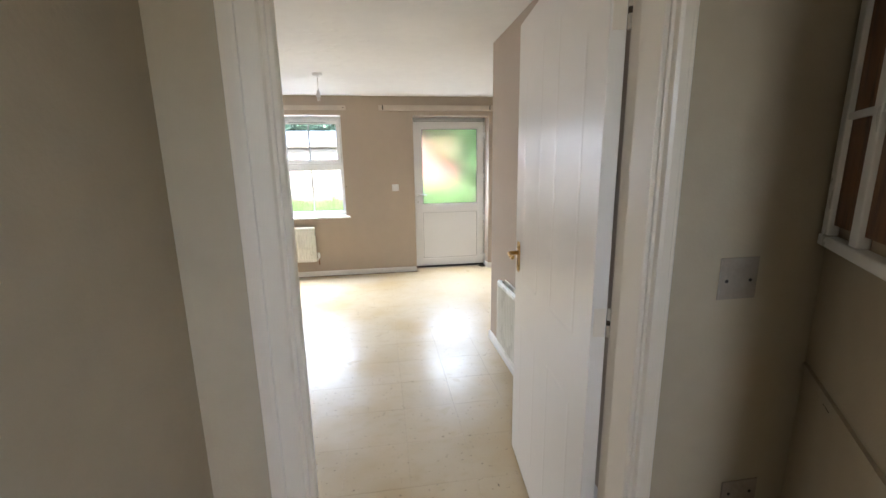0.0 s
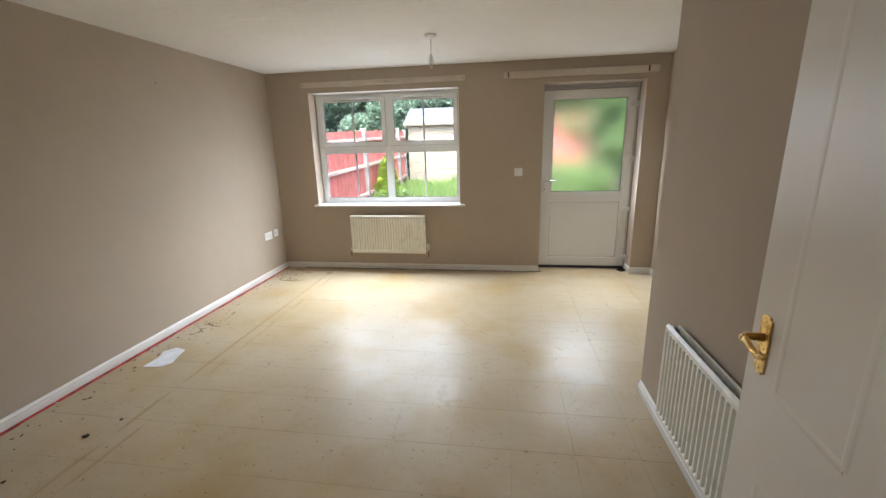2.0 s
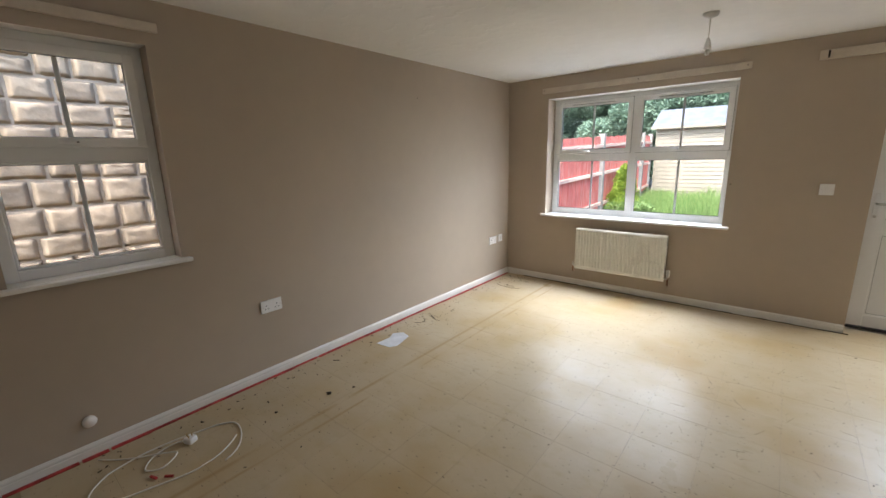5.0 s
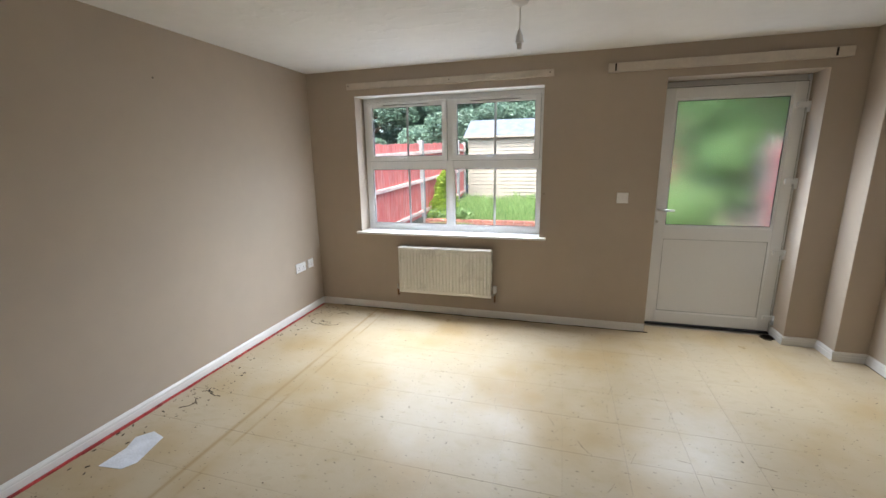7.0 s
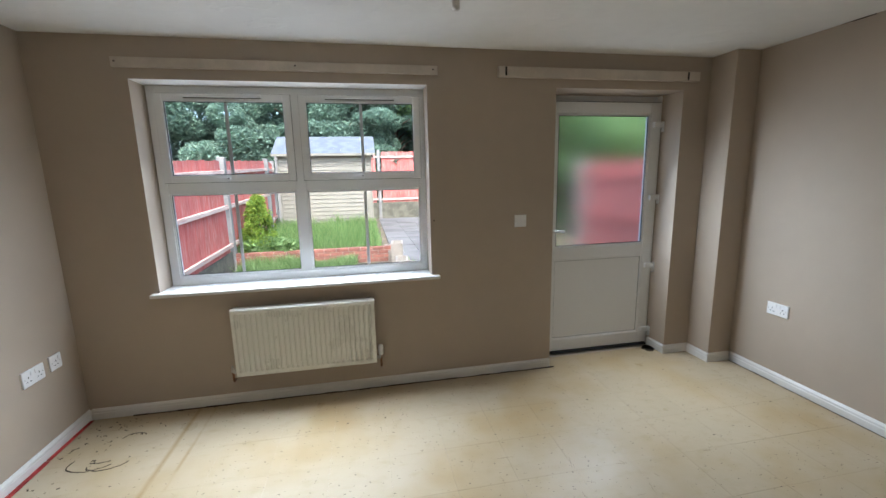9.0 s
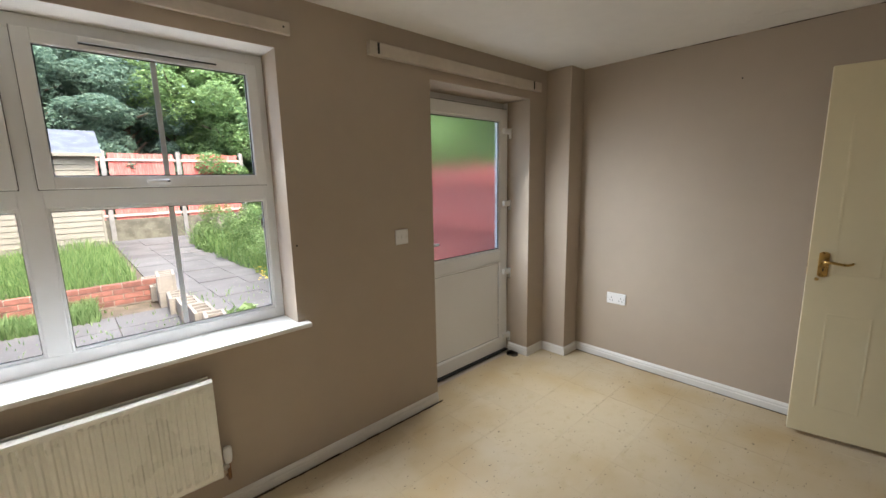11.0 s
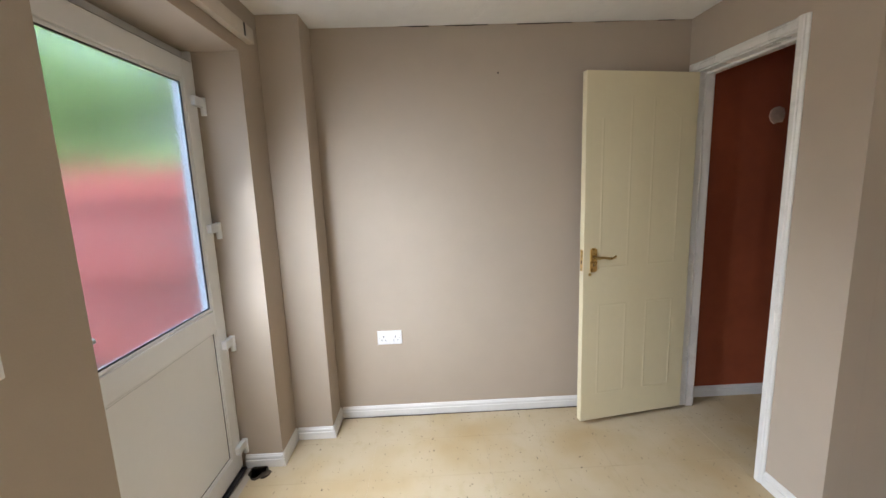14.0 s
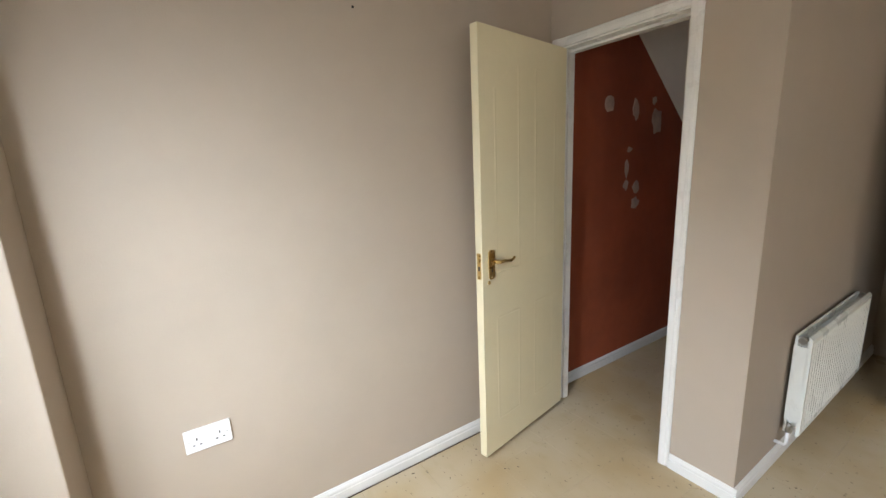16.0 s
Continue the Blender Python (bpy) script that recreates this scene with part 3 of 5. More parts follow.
    part("cylinder", tube([(x0 + 0.049, yl - 0.009, 0.930), (x0 + 0.049, yl - 0.022, 0.930)], 0.011, 12), CHROME, hd)


def lever_handle(parent, m, flip=1):
    """Brass scroll lever on a plate; local x towards the hinge side, y out of the door."""
    bm = box(-0.021, 0.021, 0, 0.005, -0.062, 0.062, 0.0022)
    for z in (-0.062, 0.062):
        add_box(bm, -0.013, 0.013, 0, 0.005, z - 0.006, z + 0.006, 0.002)
    plate = part("handle_plate", bm, BRASS, parent, "worn brass handle plate")
    plate.matrix_basis = m
    pts = [(0, 0.004, 0.018), (0, 0.04, 0.018), (0.008, 0.048, 0.018), (0.03, 0.05, 0.020), (0.06, 0.05, 0.014), (0.085, 0.05, 0.012), (0.100, 0.05, 0.018), (0.106, 0.05, 0.026)]
    part("lever", tube(pts, [0.010, 0.008, 0.008, 0.0075, 0.007, 0.0065, 0.006, 0.005], 10), BRASS, plate)
    part("keyhole", box(-0.003, 0.003, 0.0045, 0.0058, -0.035, -0.018), DARK, plate)
    for z in (0.055, -0.055):
        part("screw", tube([(0, 0, z), (0, 0.007, z)], 0.0035, 8), BRASS, plate)


def bead_path(bm, pts, w, h):
    """A low raised bead on a door face, along points in its x-z plane (y is out)."""
    for (xa, za), (xb, zb) in zip(pts, pts[1:]):
        d = Vector((xb - xa, zb - za))
        L = d.length
        if L < 1e-5:
            continue
        n = Vector((-d.y, d.x)) / L
        q = [bm.verts.new((xa + n.x * k, y, za + n.y * k)) for k, y in ((-w, 0), (-w * 0.35, h), (w * 0.35, h), (w, 0))]
        r = [bm.verts.new((xb + n.x * k, y, zb + n.y * k)) for k, y in ((-w, 0), (-w * 0.35, h), (w * 0.35, h), (w, 0))]
        for k in range(3):
            bm.faces.new((q[k], r[k], r[k + 1], q[k + 1]))
        bm.faces.new(q)
        bm.faces.new(r[::-1])


def panel_leaf(d, W, H, T, material, bw=0.012, bh=0.0028):
    """A moulded cottage door: arched upper panels over lower panels with planked fields, on both faces. Local x runs from the hinge."""
    leaf = part("leaf", box(0, W, 0, T, 0.026, H, 0.002), material, d)
    for side in (0, 1):
        bm = bmesh.new()
        for a, b, rise in ((W * 0.15, W * 0.40, 1), (W * 0.60, W * 0.85, -1)):
            top = [(a + (b - a) * k / 10, 1.74 + 0.11 * math.sin(math.pi / 2 * (k / 10 if rise > 0 else 1 - k / 10)) ** 1.5) for k in range(11)]
            bead_path(bm, top, bw, bh * 0.35)
            bead_path(bm, [top[-1], (b, 0.94), (a, 0.94), top[0]], bw, bh)
            bead_path(bm, [(a, 0.19), (a, 0.72), (b, 0.72), (b, 0.19), (a, 0.19)], bw, bh)
        if side == 0:
            for v in bm.verts:
                v.co.y = -v.co.y
        else:
            for v in bm.verts:
                v.co.y += T
        bmesh.ops.recalc_face_normals(bm, faces=bm.faces)
        part("moulding", bm, material, leaf)
    return leaf


def butt_hinge(parent, z, T):
    h = part("hinge", box(-0.0022, 0.0, 0.004, T - 0.006, z - 0.038, z + 0.038), CREAM_WOOD, parent, "painted-over steel butt hinge")
    part("knuckle", tube([(-0.004, -0.005, z - 0.038), (-0.004, -0.005, z + 0.038)], 0.006, 8), CREAM_WOOD, h)
    part("worn_spot", tube([(-0.004, -0.005, z - 0.006), (-0.004, -0.005, z + 0.008)], 0.0064, 8), DIRT, h, "chipped dark knuckle")


WIDE_ARCH = [(0, 0), (0.012, 0), (0.016, 0.004), (0.016, 0.012), (0.009, 0.016), (0.009, 0.022), (0.016, 0.026), (0.017, 0.058), (0.010, 0.062), (0.010, 0.070), (0.006, 0.084), (0, 0.084)]
ARCH = [(0, 0), (0.014, 0), (0.017, 0.008), (0.017, 0.026), (0.013, 0.030), (0.013, 0.037), (0.006, 0.044), (0, 0.044)]


def doorway(name, x0, x1, top, ya, yb, label, rebate=0.012, material=WOODWORK, lip=0.0):
    """Lining with stops, and architraves on both faces; ya < yb are the wall's faces."""
    d = thing(name, Matrix(), label, "door frame", kind="structure")
    for xa, xb in ((x0 - 0.025, x0), (x1, x1 + 0.025)):
        part("lining", box(xa, xb, ya, yb, 0.0, top + 0.025, 0.0015), material, d)
    part("lining", box(x0, x1, ya, yb, top, top + 0.025, 0.0015), material, d)
    ym = yb - 0.052
    bm = box(x0, x0 + rebate, ya + 0.004, ya + 0.05 if lip else ym, 0.0, top, 0.002)
    add_box(bm, x1 - 0.012, x1, ya + 0.004, ym, 0.0, top, 0.002)
    add_box(bm, x0 + rebate, x1 - 0.012, ya + 0.004, ym, top - 0.012, top, 0.002)
    part("stop", bm, material, d)
    for yy, s in ((ya, -1), (yb, 1)):
        if lip and s < 0:
            part("packer", box(x0 - 0.010, x0 + lip - 0.018, yy - 0.010, yy + 0.003, 0.0, top + 0.05, 0.001), material, d)
            part("architrave", extrude_profile(WIDE_ARCH, (x0 + lip, yy - 0.010, 0), (x0 + lip, yy - 0.010, top + 0.0515), up=(-1, 0, 0), out=(0, s, 0)), material, d)
        else:
            part("architrave", extrude_profile(ARCH, (x0 - 0.008, yy, 0), (x0 - 0.008, yy, top + 0.0515), up=(-1, 0, 0), out=(0, s, 0)), material, d)
        part("architrave", extrude_profile(ARCH, (x1 + 0.008, yy, 0), (x1 + 0.008, yy, top + 0.0515), up=(1, 0, 0), out=(0, s, 0)), material, d)
        part("architrave", extrude_profile(ARCH, (x0 - 0.0082, yy, top + 0.008), (x1 + 0.0082, yy, top + 0.008), up=(0, 0, 1), out=(0, s, 0)), material, d)
    return d


def inner_doors():
    doorway("door_frame_1", DL, DR, DTOP, PS, PN, "aged cream painted door lining with moulded architraves", 0.012, CREAM_WOOD, 0.071)
    # wide kitchen door: hinge at the room face, swung into the room
    k = thing("kitchen_door", pose(DR - 0.003, PN + 0.012, 0, 0, 0, KDOOR), "white gloss panelled door with brass lever, standing open", "door")
    T = 0.040
    panel_leaf(k, 0.838, 1.981, T, DOOR_WHITE, 0.010, 0.0010)
    for z in (0.25, 1.02, 1.75):
        butt_hinge(k, z, T)
    lever_handle(k, pose(0.778, T, 1.02, 0, 0, 0) @ Matrix.Diagonal((-1, 1, 1, 1)))
    lever_handle(k, pose(0.778, 0, 1.02, 0, 0, 180))
    part("latch", box(0.8375, 0.8392, T / 2 - 0.011, T / 2 + 0.011, 0.97, 1.07), BRASS, k, "brass latch plate")

    doorway("door_frame_2", CO[0], CO[1], CO[3], BY - 0.10, BY, "white painted cupboard door lining with moulded architraves")
    c = thing("cupboard_door", pose(CO[1] - 0.003, BY + 0.012, 0, 0, 0, CDOOR), "cream yellowed panelled door with brass lever, standing open", "door")
    panel_leaf(c, 0.672, 1.978, T, DOOR_CREAM, 0.007, 0.0009)
    for z in (0.25, 1.75):
        butt_hinge(c, z, T)
    lever_handle(c, pose(0.612, T, 0.985, 0, 0, 0) @ Matrix.Diagonal((-1, 1, 1, 1)))
    lever_handle(c, pose(0.612, 0, 0.985, 0, 0, 180))
    part("latch", box(0.6715, 0.6732, T / 2 - 0.011, T / 2 + 0.011, 0.925, 1.045), BRASS, c, "brass latch plate")
    part("latch_hole", box(0.6720, 0.6736, T / 2 - 0.005, T / 2 + 0.005, 0.965, 0.985), DARK, c)
    for y0, y1 in ((0.0, -0.004), (T, T + 0.004)):
        part("escutcheon", tube([(0.632, y0, 0.905), (0.632, y1, 0.905)], 0.009, 12), BRASS, c, "small brass keyhole rosette")


KDOOR, CDOOR = 84.5, 99.5
back_window()
side_window()
back_door()
inner_doors()

# ---- under-stairs cupboard ----
RX = 2.092
tagged(obj("wall_cupboard_red", box(RX, RX + 0.1, 1.4, BY - 0.1005, -0.02, TOP), RED_WALL), "brick-red painted cupboard wall with bare filler patches", "wall", kind="structure")
tagged(obj("wall_cupboard_back", box(BX + 0.1005, RX, 1.3, 1.4, -0.02, TOP), RED_WALL), "dark red cupboard end wall", "wall", kind="structure")
sl = (2.166 - 1.625) / (2.604 - 1.965)
bm = bmesh.new()
ys = ((2.76, 2.30), (1.4, 2.30 - sl * 1.36))
vs = [bm.verts.new((x, y, z + dz)) for x in (BX + 0.1005, RX - 0.0005) for y, z in ys for dz in (0, 0.08)]
for f in ((0, 2, 6, 4), (1, 5, 7, 3), (0, 4, 5, 1), (2, 3, 7, 6), (0, 1, 3, 2), (4, 6, 7, 5)):
    bm.faces.new([vs[k] for k in f])
bmesh.ops.recalc_face_normals(bm, faces=bm.faces)
tagged(obj("stair_soffit", bm, REVEAL), "sloping white painted underside of the stairs", "soffit", kind="structure")
tagged(obj("baseboard", extrude_profile(SKP, (RX, BY - 0.1005, 0), (RX, 1.4, 0), out=(-1, 0, 0)), SKIRT), "white painted skirting inside the cupboard", "skirting", kind="structure")


def blob(bm, c, ry, rz, axis, thick=0.003, n=11):
    """A thin ragged patch on a wall (axis x) or floor (axis z)."""
    ring = []
    for k in range(n):
        a, r = 2 * math.pi * k / n, random.uniform(0.65, 1.15)
        u, v = math.cos(a) * ry * r, math.sin(a) * rz * r
        ring.append(Vector(c) + (Vector((0, u, v)) if axis == "x" else Vector((u, v, 0))))
    out = Vector((-1, 0, 0)) if axis == "x" else Vector((0, 0, 1))
    lo = [bm.verts.new(p) for p in ring]
    hi = [bm.verts.new(p * 0.0 + Vector(c) + (p - Vector(c)) * 0.93 + out * thick) for p in ring]
    for k in range(n):
        bm.faces.new((lo[k], lo[(k + 1) % n], hi[(k + 1) % n], hi[k]))
    bm.faces.new(hi)


for y, z, ry, rz in ((2.894, 1.755, 0.05, 0.05), (2.614, 1.735, 0.035, 0.07), (2.355, 1.666, 0.075, 0.09), (2.40, 1.80, 0.03, 0.03), (2.661, 1.481, 0.03, 0.02), (2.690, 1.36, 0.028, 0.08), (2.69, 1.25, 0.03, 0.035), (2.568, 1.23, 0.045, 0.05), (2.568, 1.12, 0.05, 0.05)):
    bm = bmesh.new()
    blob(bm, (RX, y, z), ry, rz, "x")
    bmesh.ops.recalc_face_normals(bm, faces=bm.faces)
    tagged(obj("filler_patch", bm, FILLER), "ragged bare plaster patch on red wall", "plaster patch", "filler patches")


# ---- radiators ----


def radiator(name, m, W, H, ribs, label, pipe=COPPER):
    """Panel radiator; local x along the wall, y=0 at the wall, body towards -y, z from its lower edge."""
    r = thing(name, m, label, "radiator")
    yf = -0.078
    prof = []
    n = ribs
    step = (W - 0.03) / n
    for k in range(n):
        x = 0.015 + k * step
        prof += [(x + step * 0.10, 0.0), (x + step * 0.28, 0.011), (x + step * 0.60, 0.011), (x + step * 0.80, 0.0)]
    xs = [(0, 0)] + prof + [(W, 0)]
    bm = bmesh.new()
    zs = [(0.0, 0.010, 0), (0.012, 0.0, 0), (0.030, 0.0, 0), (0.040, 0.0, 1), (H - 0.040, 0.0, 1), (H - 0.030, 0.0, 0), (H - 0.012, 0.0, 0), (H, 0.010, 0)]
    rows = [[bm.verts.new((x, yf + back + (p if on else 0), z)) for x, p in xs] for z, back, on in zs]
    for a, b in zip(rows, rows[1:]):
        for k in range(len(xs) - 1):
            bm.faces.new((a[k], a[k + 1], b[k + 1], b[k]))
    back = [[bm.verts.new((x, yf + 0.014, z)) for x in (0, W)] for z in (0.0, H)]
    bm.faces.new([*rows[0][::-1], back[0][0], back[0][1]])
    bm.faces.new([*rows[-1], back[1][1], back[1][0]])
    bm.faces.new([back[0][0], back[1][0], back[1][1], back[0][1]])
    bm.faces.new([*[q[0] for q in rows], back[1][0], back[0][0]])
    bm.faces.new([*[q[-1] for q in rows][::-1], back[0][1], back[1][1]])
    bmesh.ops.recalc_face_normals(bm, faces=bm.faces)
    part("front_panel", bm, RAD, r)
    bm = bmesh.new()
    for k in range(int(W / 0.033)):
        add_box(bm, 0.03 + k * 0.033, 0.032 + k * 0.033, yf + 0.014, yf + 0.05, 0.03, H - 0.03)
    part("convector_fins", bm, RAD, r)
    part("back_panel", box(0.004, W - 0.004, yf + 0.05, yf + 0.062, 0.004, H - 0.004, 0.003), RAD, r)
    for x in (0.0, W):
        s = 1 if x else -1
        part("side_panel", box(min(x, x - s * 0.003), max(x, x - s * 0.003), yf + 0.012, yf + 0.062, 0.07, H - 0.05), RAD, r)
        part("boss", tube([(x - s * 0.03, yf + 0.034, H - 0.024), (x + s * 0.004, yf + 0.034, H - 0.024)], 0.015, 12), CHROME, r)
        v = part("valve", tube([(x - s * 0.01, yf + 0.034, 0.030), (x + s * 0.030, yf + 0.034, 0.030)], 0.011, 10), CHROME, r, "tarnished valve body")
        part("nut", tube([(x + s * 0.012, yf + 0.034, 0.030), (x + s * 0.022, yf + 0.034, 0.030)], 0.015, 6), CHROME, v)
        if x:
            part("valve_head", lathe([(0.012, 0.02), (0.016, 0.03), (0.018, 0.05), (0.018, 0.075), (0.015, 0.092), (0.001, 0.094)], 14), SOCKET, v, "white thermostatic valve head").matrix_basis = pose(x + s * 0.03, yf + 0.034, 0.025)
        else:
            part("valve_head", lathe([(0.010, 0.0), (0.011, 0.02), (0.008, 0.03), (0.008, 0.042), (0.001, 0.043)], 10), CHROME, v).matrix_basis = pose(x + s * 0.03, yf + 0.034, 0.028)
        part("pipe", tube([(x + s * 0.03, yf + 0.034, 0.036), (x + s * 0.03, yf + 0.034, -0.030), (x + s * 0.03, yf + 0.040, -0.040), (x + s * 0.03, -0.001, -0.042)], 0.0075, 10), pipe, v)
    for x in (W * 0.2, W * 0.8):
        part("bracket", box(x - 0.015, x + 0.015, yf + 0.06, 0.0, H * 0.2, H * 0.8), RAD, r)
    return r


radiator("radiator", pose(-1.570, NY, 0.211), 0.898, 0.460, 27, "cream ribbed panel radiator under the window")
radiator("radiator", pose(BX, 3.020, 0.150, 0, 0, -90), 0.97, 0.485, 27, "white ribbed panel radiator on the stair wall", SOCKET)

# ---- electrics ----


def socket_plate(m, gang, label, kind="socket"):
    """Wall plate; local x along the wall, -y out of it."""
    w = 0.147 if gang == 2 else 0.087
    s = thing("wall_socket" if kind == "socket" else "light_switch", m, label, "socket" if kind == "socket" else "switch")
    part("plate", box(-w / 2, w / 2, -0.010, 0, -0.043, 0.043, 0.003), SOCKET, s)
    if kind == "socket":
        for cx in ((-0.036, 0.036) if gang == 2 else (0.0,)):
            part("rocker", box(cx * 0.4 - 0.007 + (0.022 if gang == 1 else 0), cx * 0.4 + 0.007 + (0.022 if gang == 1 else 0), -0.014, -0.0095, 0.010, 0.032, 0.002), SOCKET, s)
            for px, pz, a, b in ((0, 0.006, 0.0022, 0.005), (-0.011, -0.016, 0.004, 0.0022), (0.011, -0.016, 0.004, 0.0022)):
                part("pin_hole", box(cx + px - a, cx + px + a, -0.0106, -0.009, pz - b, pz + b), DARK, s)
    else:
        part("rocker", box(-0.007, 0.007, -0.015, -0.0095, -0.013, 0.013, 0.002), SOCKET, s)
    for px in ((-0.060, 0.060) if gang == 2 else (-0.030, 0.030)):
        part("screw", tube([(px, -0.0095, 0), (px, -0.0112, 0)], 0.0032, 8), CHROME, s)
    return s


socket_plate(pose(WX, 2.657, 0.508, 0, 0, 90), 2, "white double socket on the beige wall")
socket_plate(pose(WX, 5.430, 0.478, 0, 0, 90), 2, "white double socket near the corner")
socket_plate(pose(WX, 5.590, 0.482, 0, 0, 90), 1, "white single aerial socket near the corner")
socket_plate(pose(EX, 5.238, 0.515, 0, 0, -90), 2, "white double socket on the beige wall")
socket_plate(pose(0.388, NY, 1.144), 1, "white light switch beside the back door", "switch")


def batten(x0, x1, z0, z1, d, label, slots):
    b = thing("curtain_batten", pose(x0, NY, z0), label, "batten")
    part("board", box(0, x1 - x0, -d, 0, 0, z1 - z0, 0.003), BATTEN, b)
    if slots:
        for x in (0.045, x1 - x0 - 0.105):
            part("bracket_slot", box(x, x + 0.012, -d - 0.003, -d + 0.004, 0.008, z1 - z0 - 0.004), DARK, b, "dark slot")
    else:
        for x in (0.02, (x1 - x0) * 0.53, x1 - x0 - 0.03):
            part("screw", tube([(x, -d + 0.001, (z1 - z0) * 0.55), (x, -d - 0.001, (z1 - z0) * 0.55)], 0.005, 8), DARK, b)


batten(-2.045, -0.192, 2.112, 2.166, 0.020, "long beige painted batten above the window", False)
batten(0.214, 1.745, 2.107, 2.172, 0.034, "thick beige painted batten above the door", True)

lamp = thing("pendant_light", pose(-0.347, 4.565, TOP), "white pendant lampholder with no bulb or shade", "pendant light")
part("ceiling_rose", lathe([(0.045, 0.0), (0.045, -0.006), (0.040, -0.020), (0.018, -0.026), (0.008, -0.034), (0.001, -0.034)]), SOCKET, lamp)
part("cord", tube([(0, 0, -0.03), (0.001, 0.0005, -0.09), (0, 0, -0.145)], 0.0032, 8), CABLE, lamp)
h = part("lampholder", lathe([(0.005, -0.14), (0.011, -0.150), (0.013, -0.165), (0.018, -0.172), (0.019, -0.195), (0.022, -0.198), (0.022, -0.206), (0.017, -0.210), (0.001, -0.208)]), SOCKET, lamp)
part("bayonet_socket", lathe([(0.0135, -0.205), (0.0135, -0.236), (0.011, -0.238), (0.001, -0.232)]), CHROME, h, "bare metal bulb socket")

# ---- left on the floor and walls ----
bm = bmesh.new()
corners = [(-2.268, 3.385), (-2.135, 3.400), (-2.100, 3.455), (-2.150, 3.640), (-2.245, 3.665), (-2.300, 3.600), (-2.262, 3.520)]
lo = [bm.verts.new((x, y, 0.0006)) for x, y in corners]
hi = [bm.verts.new((x, y, 0.0022)) for x, y in corners]
bm.faces.new(hi)
for k in range(len(lo)):
    bm.faces.new((lo[k], lo[(k + 1) % len(lo)], hi[(k + 1) % len(lo)], hi[k]))
bmesh.ops.recalc_face_normals(bm, faces=bm.faces)
tagged(obj("paper_scrap", bm, PAPER), "torn white paper backing stuck to floor", "paper scrap")

cable = thing("extension_lead", pose(-2.17, 1.98, 0), "loose white mains lead with plug on the floor", "cable")
pts = []
for k in range(46):
    u = k / 45
    a = 0.4 + u * 2 * math.pi * 1.12
    rx, ry = 0.20 - 0.06 * u, 0.36 - 0.05 * u
    pts.append((0.09 + rx * math.cos(a) + 0.02 * math.sin(3 * a), -0.10 + ry * math.sin(a) + 0.03 * math.cos(2.3 * a), 0.0042 + 0.004 * (k % 9 == 4)))
part("flex", tube(pts, 0.0038, 8), CABLE, cable)
pts = [(-0.01, 0.0, 0.012), (-0.05, -0.06, 0.005), (-0.03, -0.16, 0.0045), (0.05, -0.22, 0.0045), (0.10, -0.16, 0.0045), (0.05, -0.08, 0.012), (0.0, -0.12, 0.012), (-0.12, -0.26, 0.0045), (-0.24, -0.36, 0.0045)]
sm = []
for k in range(len(pts) - 1):
    p0, p1, p2, p3 = (Vector(pts[max(0, min(len(pts) - 1, k + j))]) for j in (-1, 0, 1, 2))
    for s in range(6):
        t = s / 6
        sm.append(0.5 * (2 * p1 + (p2 - p0) * t + (2 * p0 - 5 * p1 + 4 * p2 - p3) * t * t + (3 * p1 - p0 - 3 * p2 + p3) * t ** 3))
part("flex", tube(sm, 0.0036, 8), CABLE, cable)
pl = part("plug", box(-0.026, 0.026, -0.024, 0.024, 0.001, 0.036, 0.008, pose(0, 0, 0, 0, 0, 25)), SOCKET, cable, "white three-pin plug")
bm = bmesh.new()
for x, y in ((0, 0.010), (-0.011, -0.010), (0.011, -0.010)):
    add_box(bm, x - 0.003, x + 0.003, y - 0.002, y + 0.002, 0.034, 0.052)
part("pin", bm, BRASS, pl)
for x, y, r in ((0.19, -0.16, 40), (0.14, -0.21, 20)):
    part("red_tape", box(-0.022, 0.022, -0.006, 0.006, 0.001, 0.011, 0.003, pose(x, y, 0, 0, 0, r)), RED_TAPE, cable, "red tape wrap")

knob = tagged(obj("pipe_cap", lathe([(0.030, 0), (0.031, 0.008), (0.026, 0.018), (0.012, 0.024), (0.001, 0.025)], 18), SOCKET), "round white plastic cap on the wall", "wall cap")
knob.matrix_world = pose(WX, 1.640, 0.190, 0, 90, 0)

for x, y, s in ((-1.965, 2.715, 0.022), (-1.90, 2.86, 0.012), (-2.05, 2.40, 0.012)):
    bm = bmesh.new()
    bmesh.ops.create_icosphere(bm, subdivisions=2, radius=s)
    for v in bm.verts:
        v.co = v.co * (0.75 + 0.5 * noise.noise(v.co * 60 + Vector((x, y, 0)))) 
        v.co.z = max(v.co.z * 0.45, -s * 0.15) + s * 0.15
    tagged(obj("dirt_clod", bm, DIRT, smooth=True), "small dark crumb of dirt on the floor", "debris").matrix_world = pose(x, y, 0.0005)

bm = bmesh.new()
rnd = random.Random(4)
for k in range(120):
    x, y = rnd.uniform(WX + 0.05, EX - 0.05), rnd.uniform(1.4, NY - 0.05)
    if (x > BX - 0.03 and y < BY + 0.02) or (0.7 < x < 0.95 and y < 2.3):
        continue
    s = rnd.uniform(0.0012, 0.0042)
    add_box(bm, -s * rnd.uniform(0.6, 2.2), s, -s * 0.6, s * 0.6, 0.0004, 0.0004 + s * 0.4, 0, pose(x, y, 0, 0, 0, rnd.uniform(0, 180)))
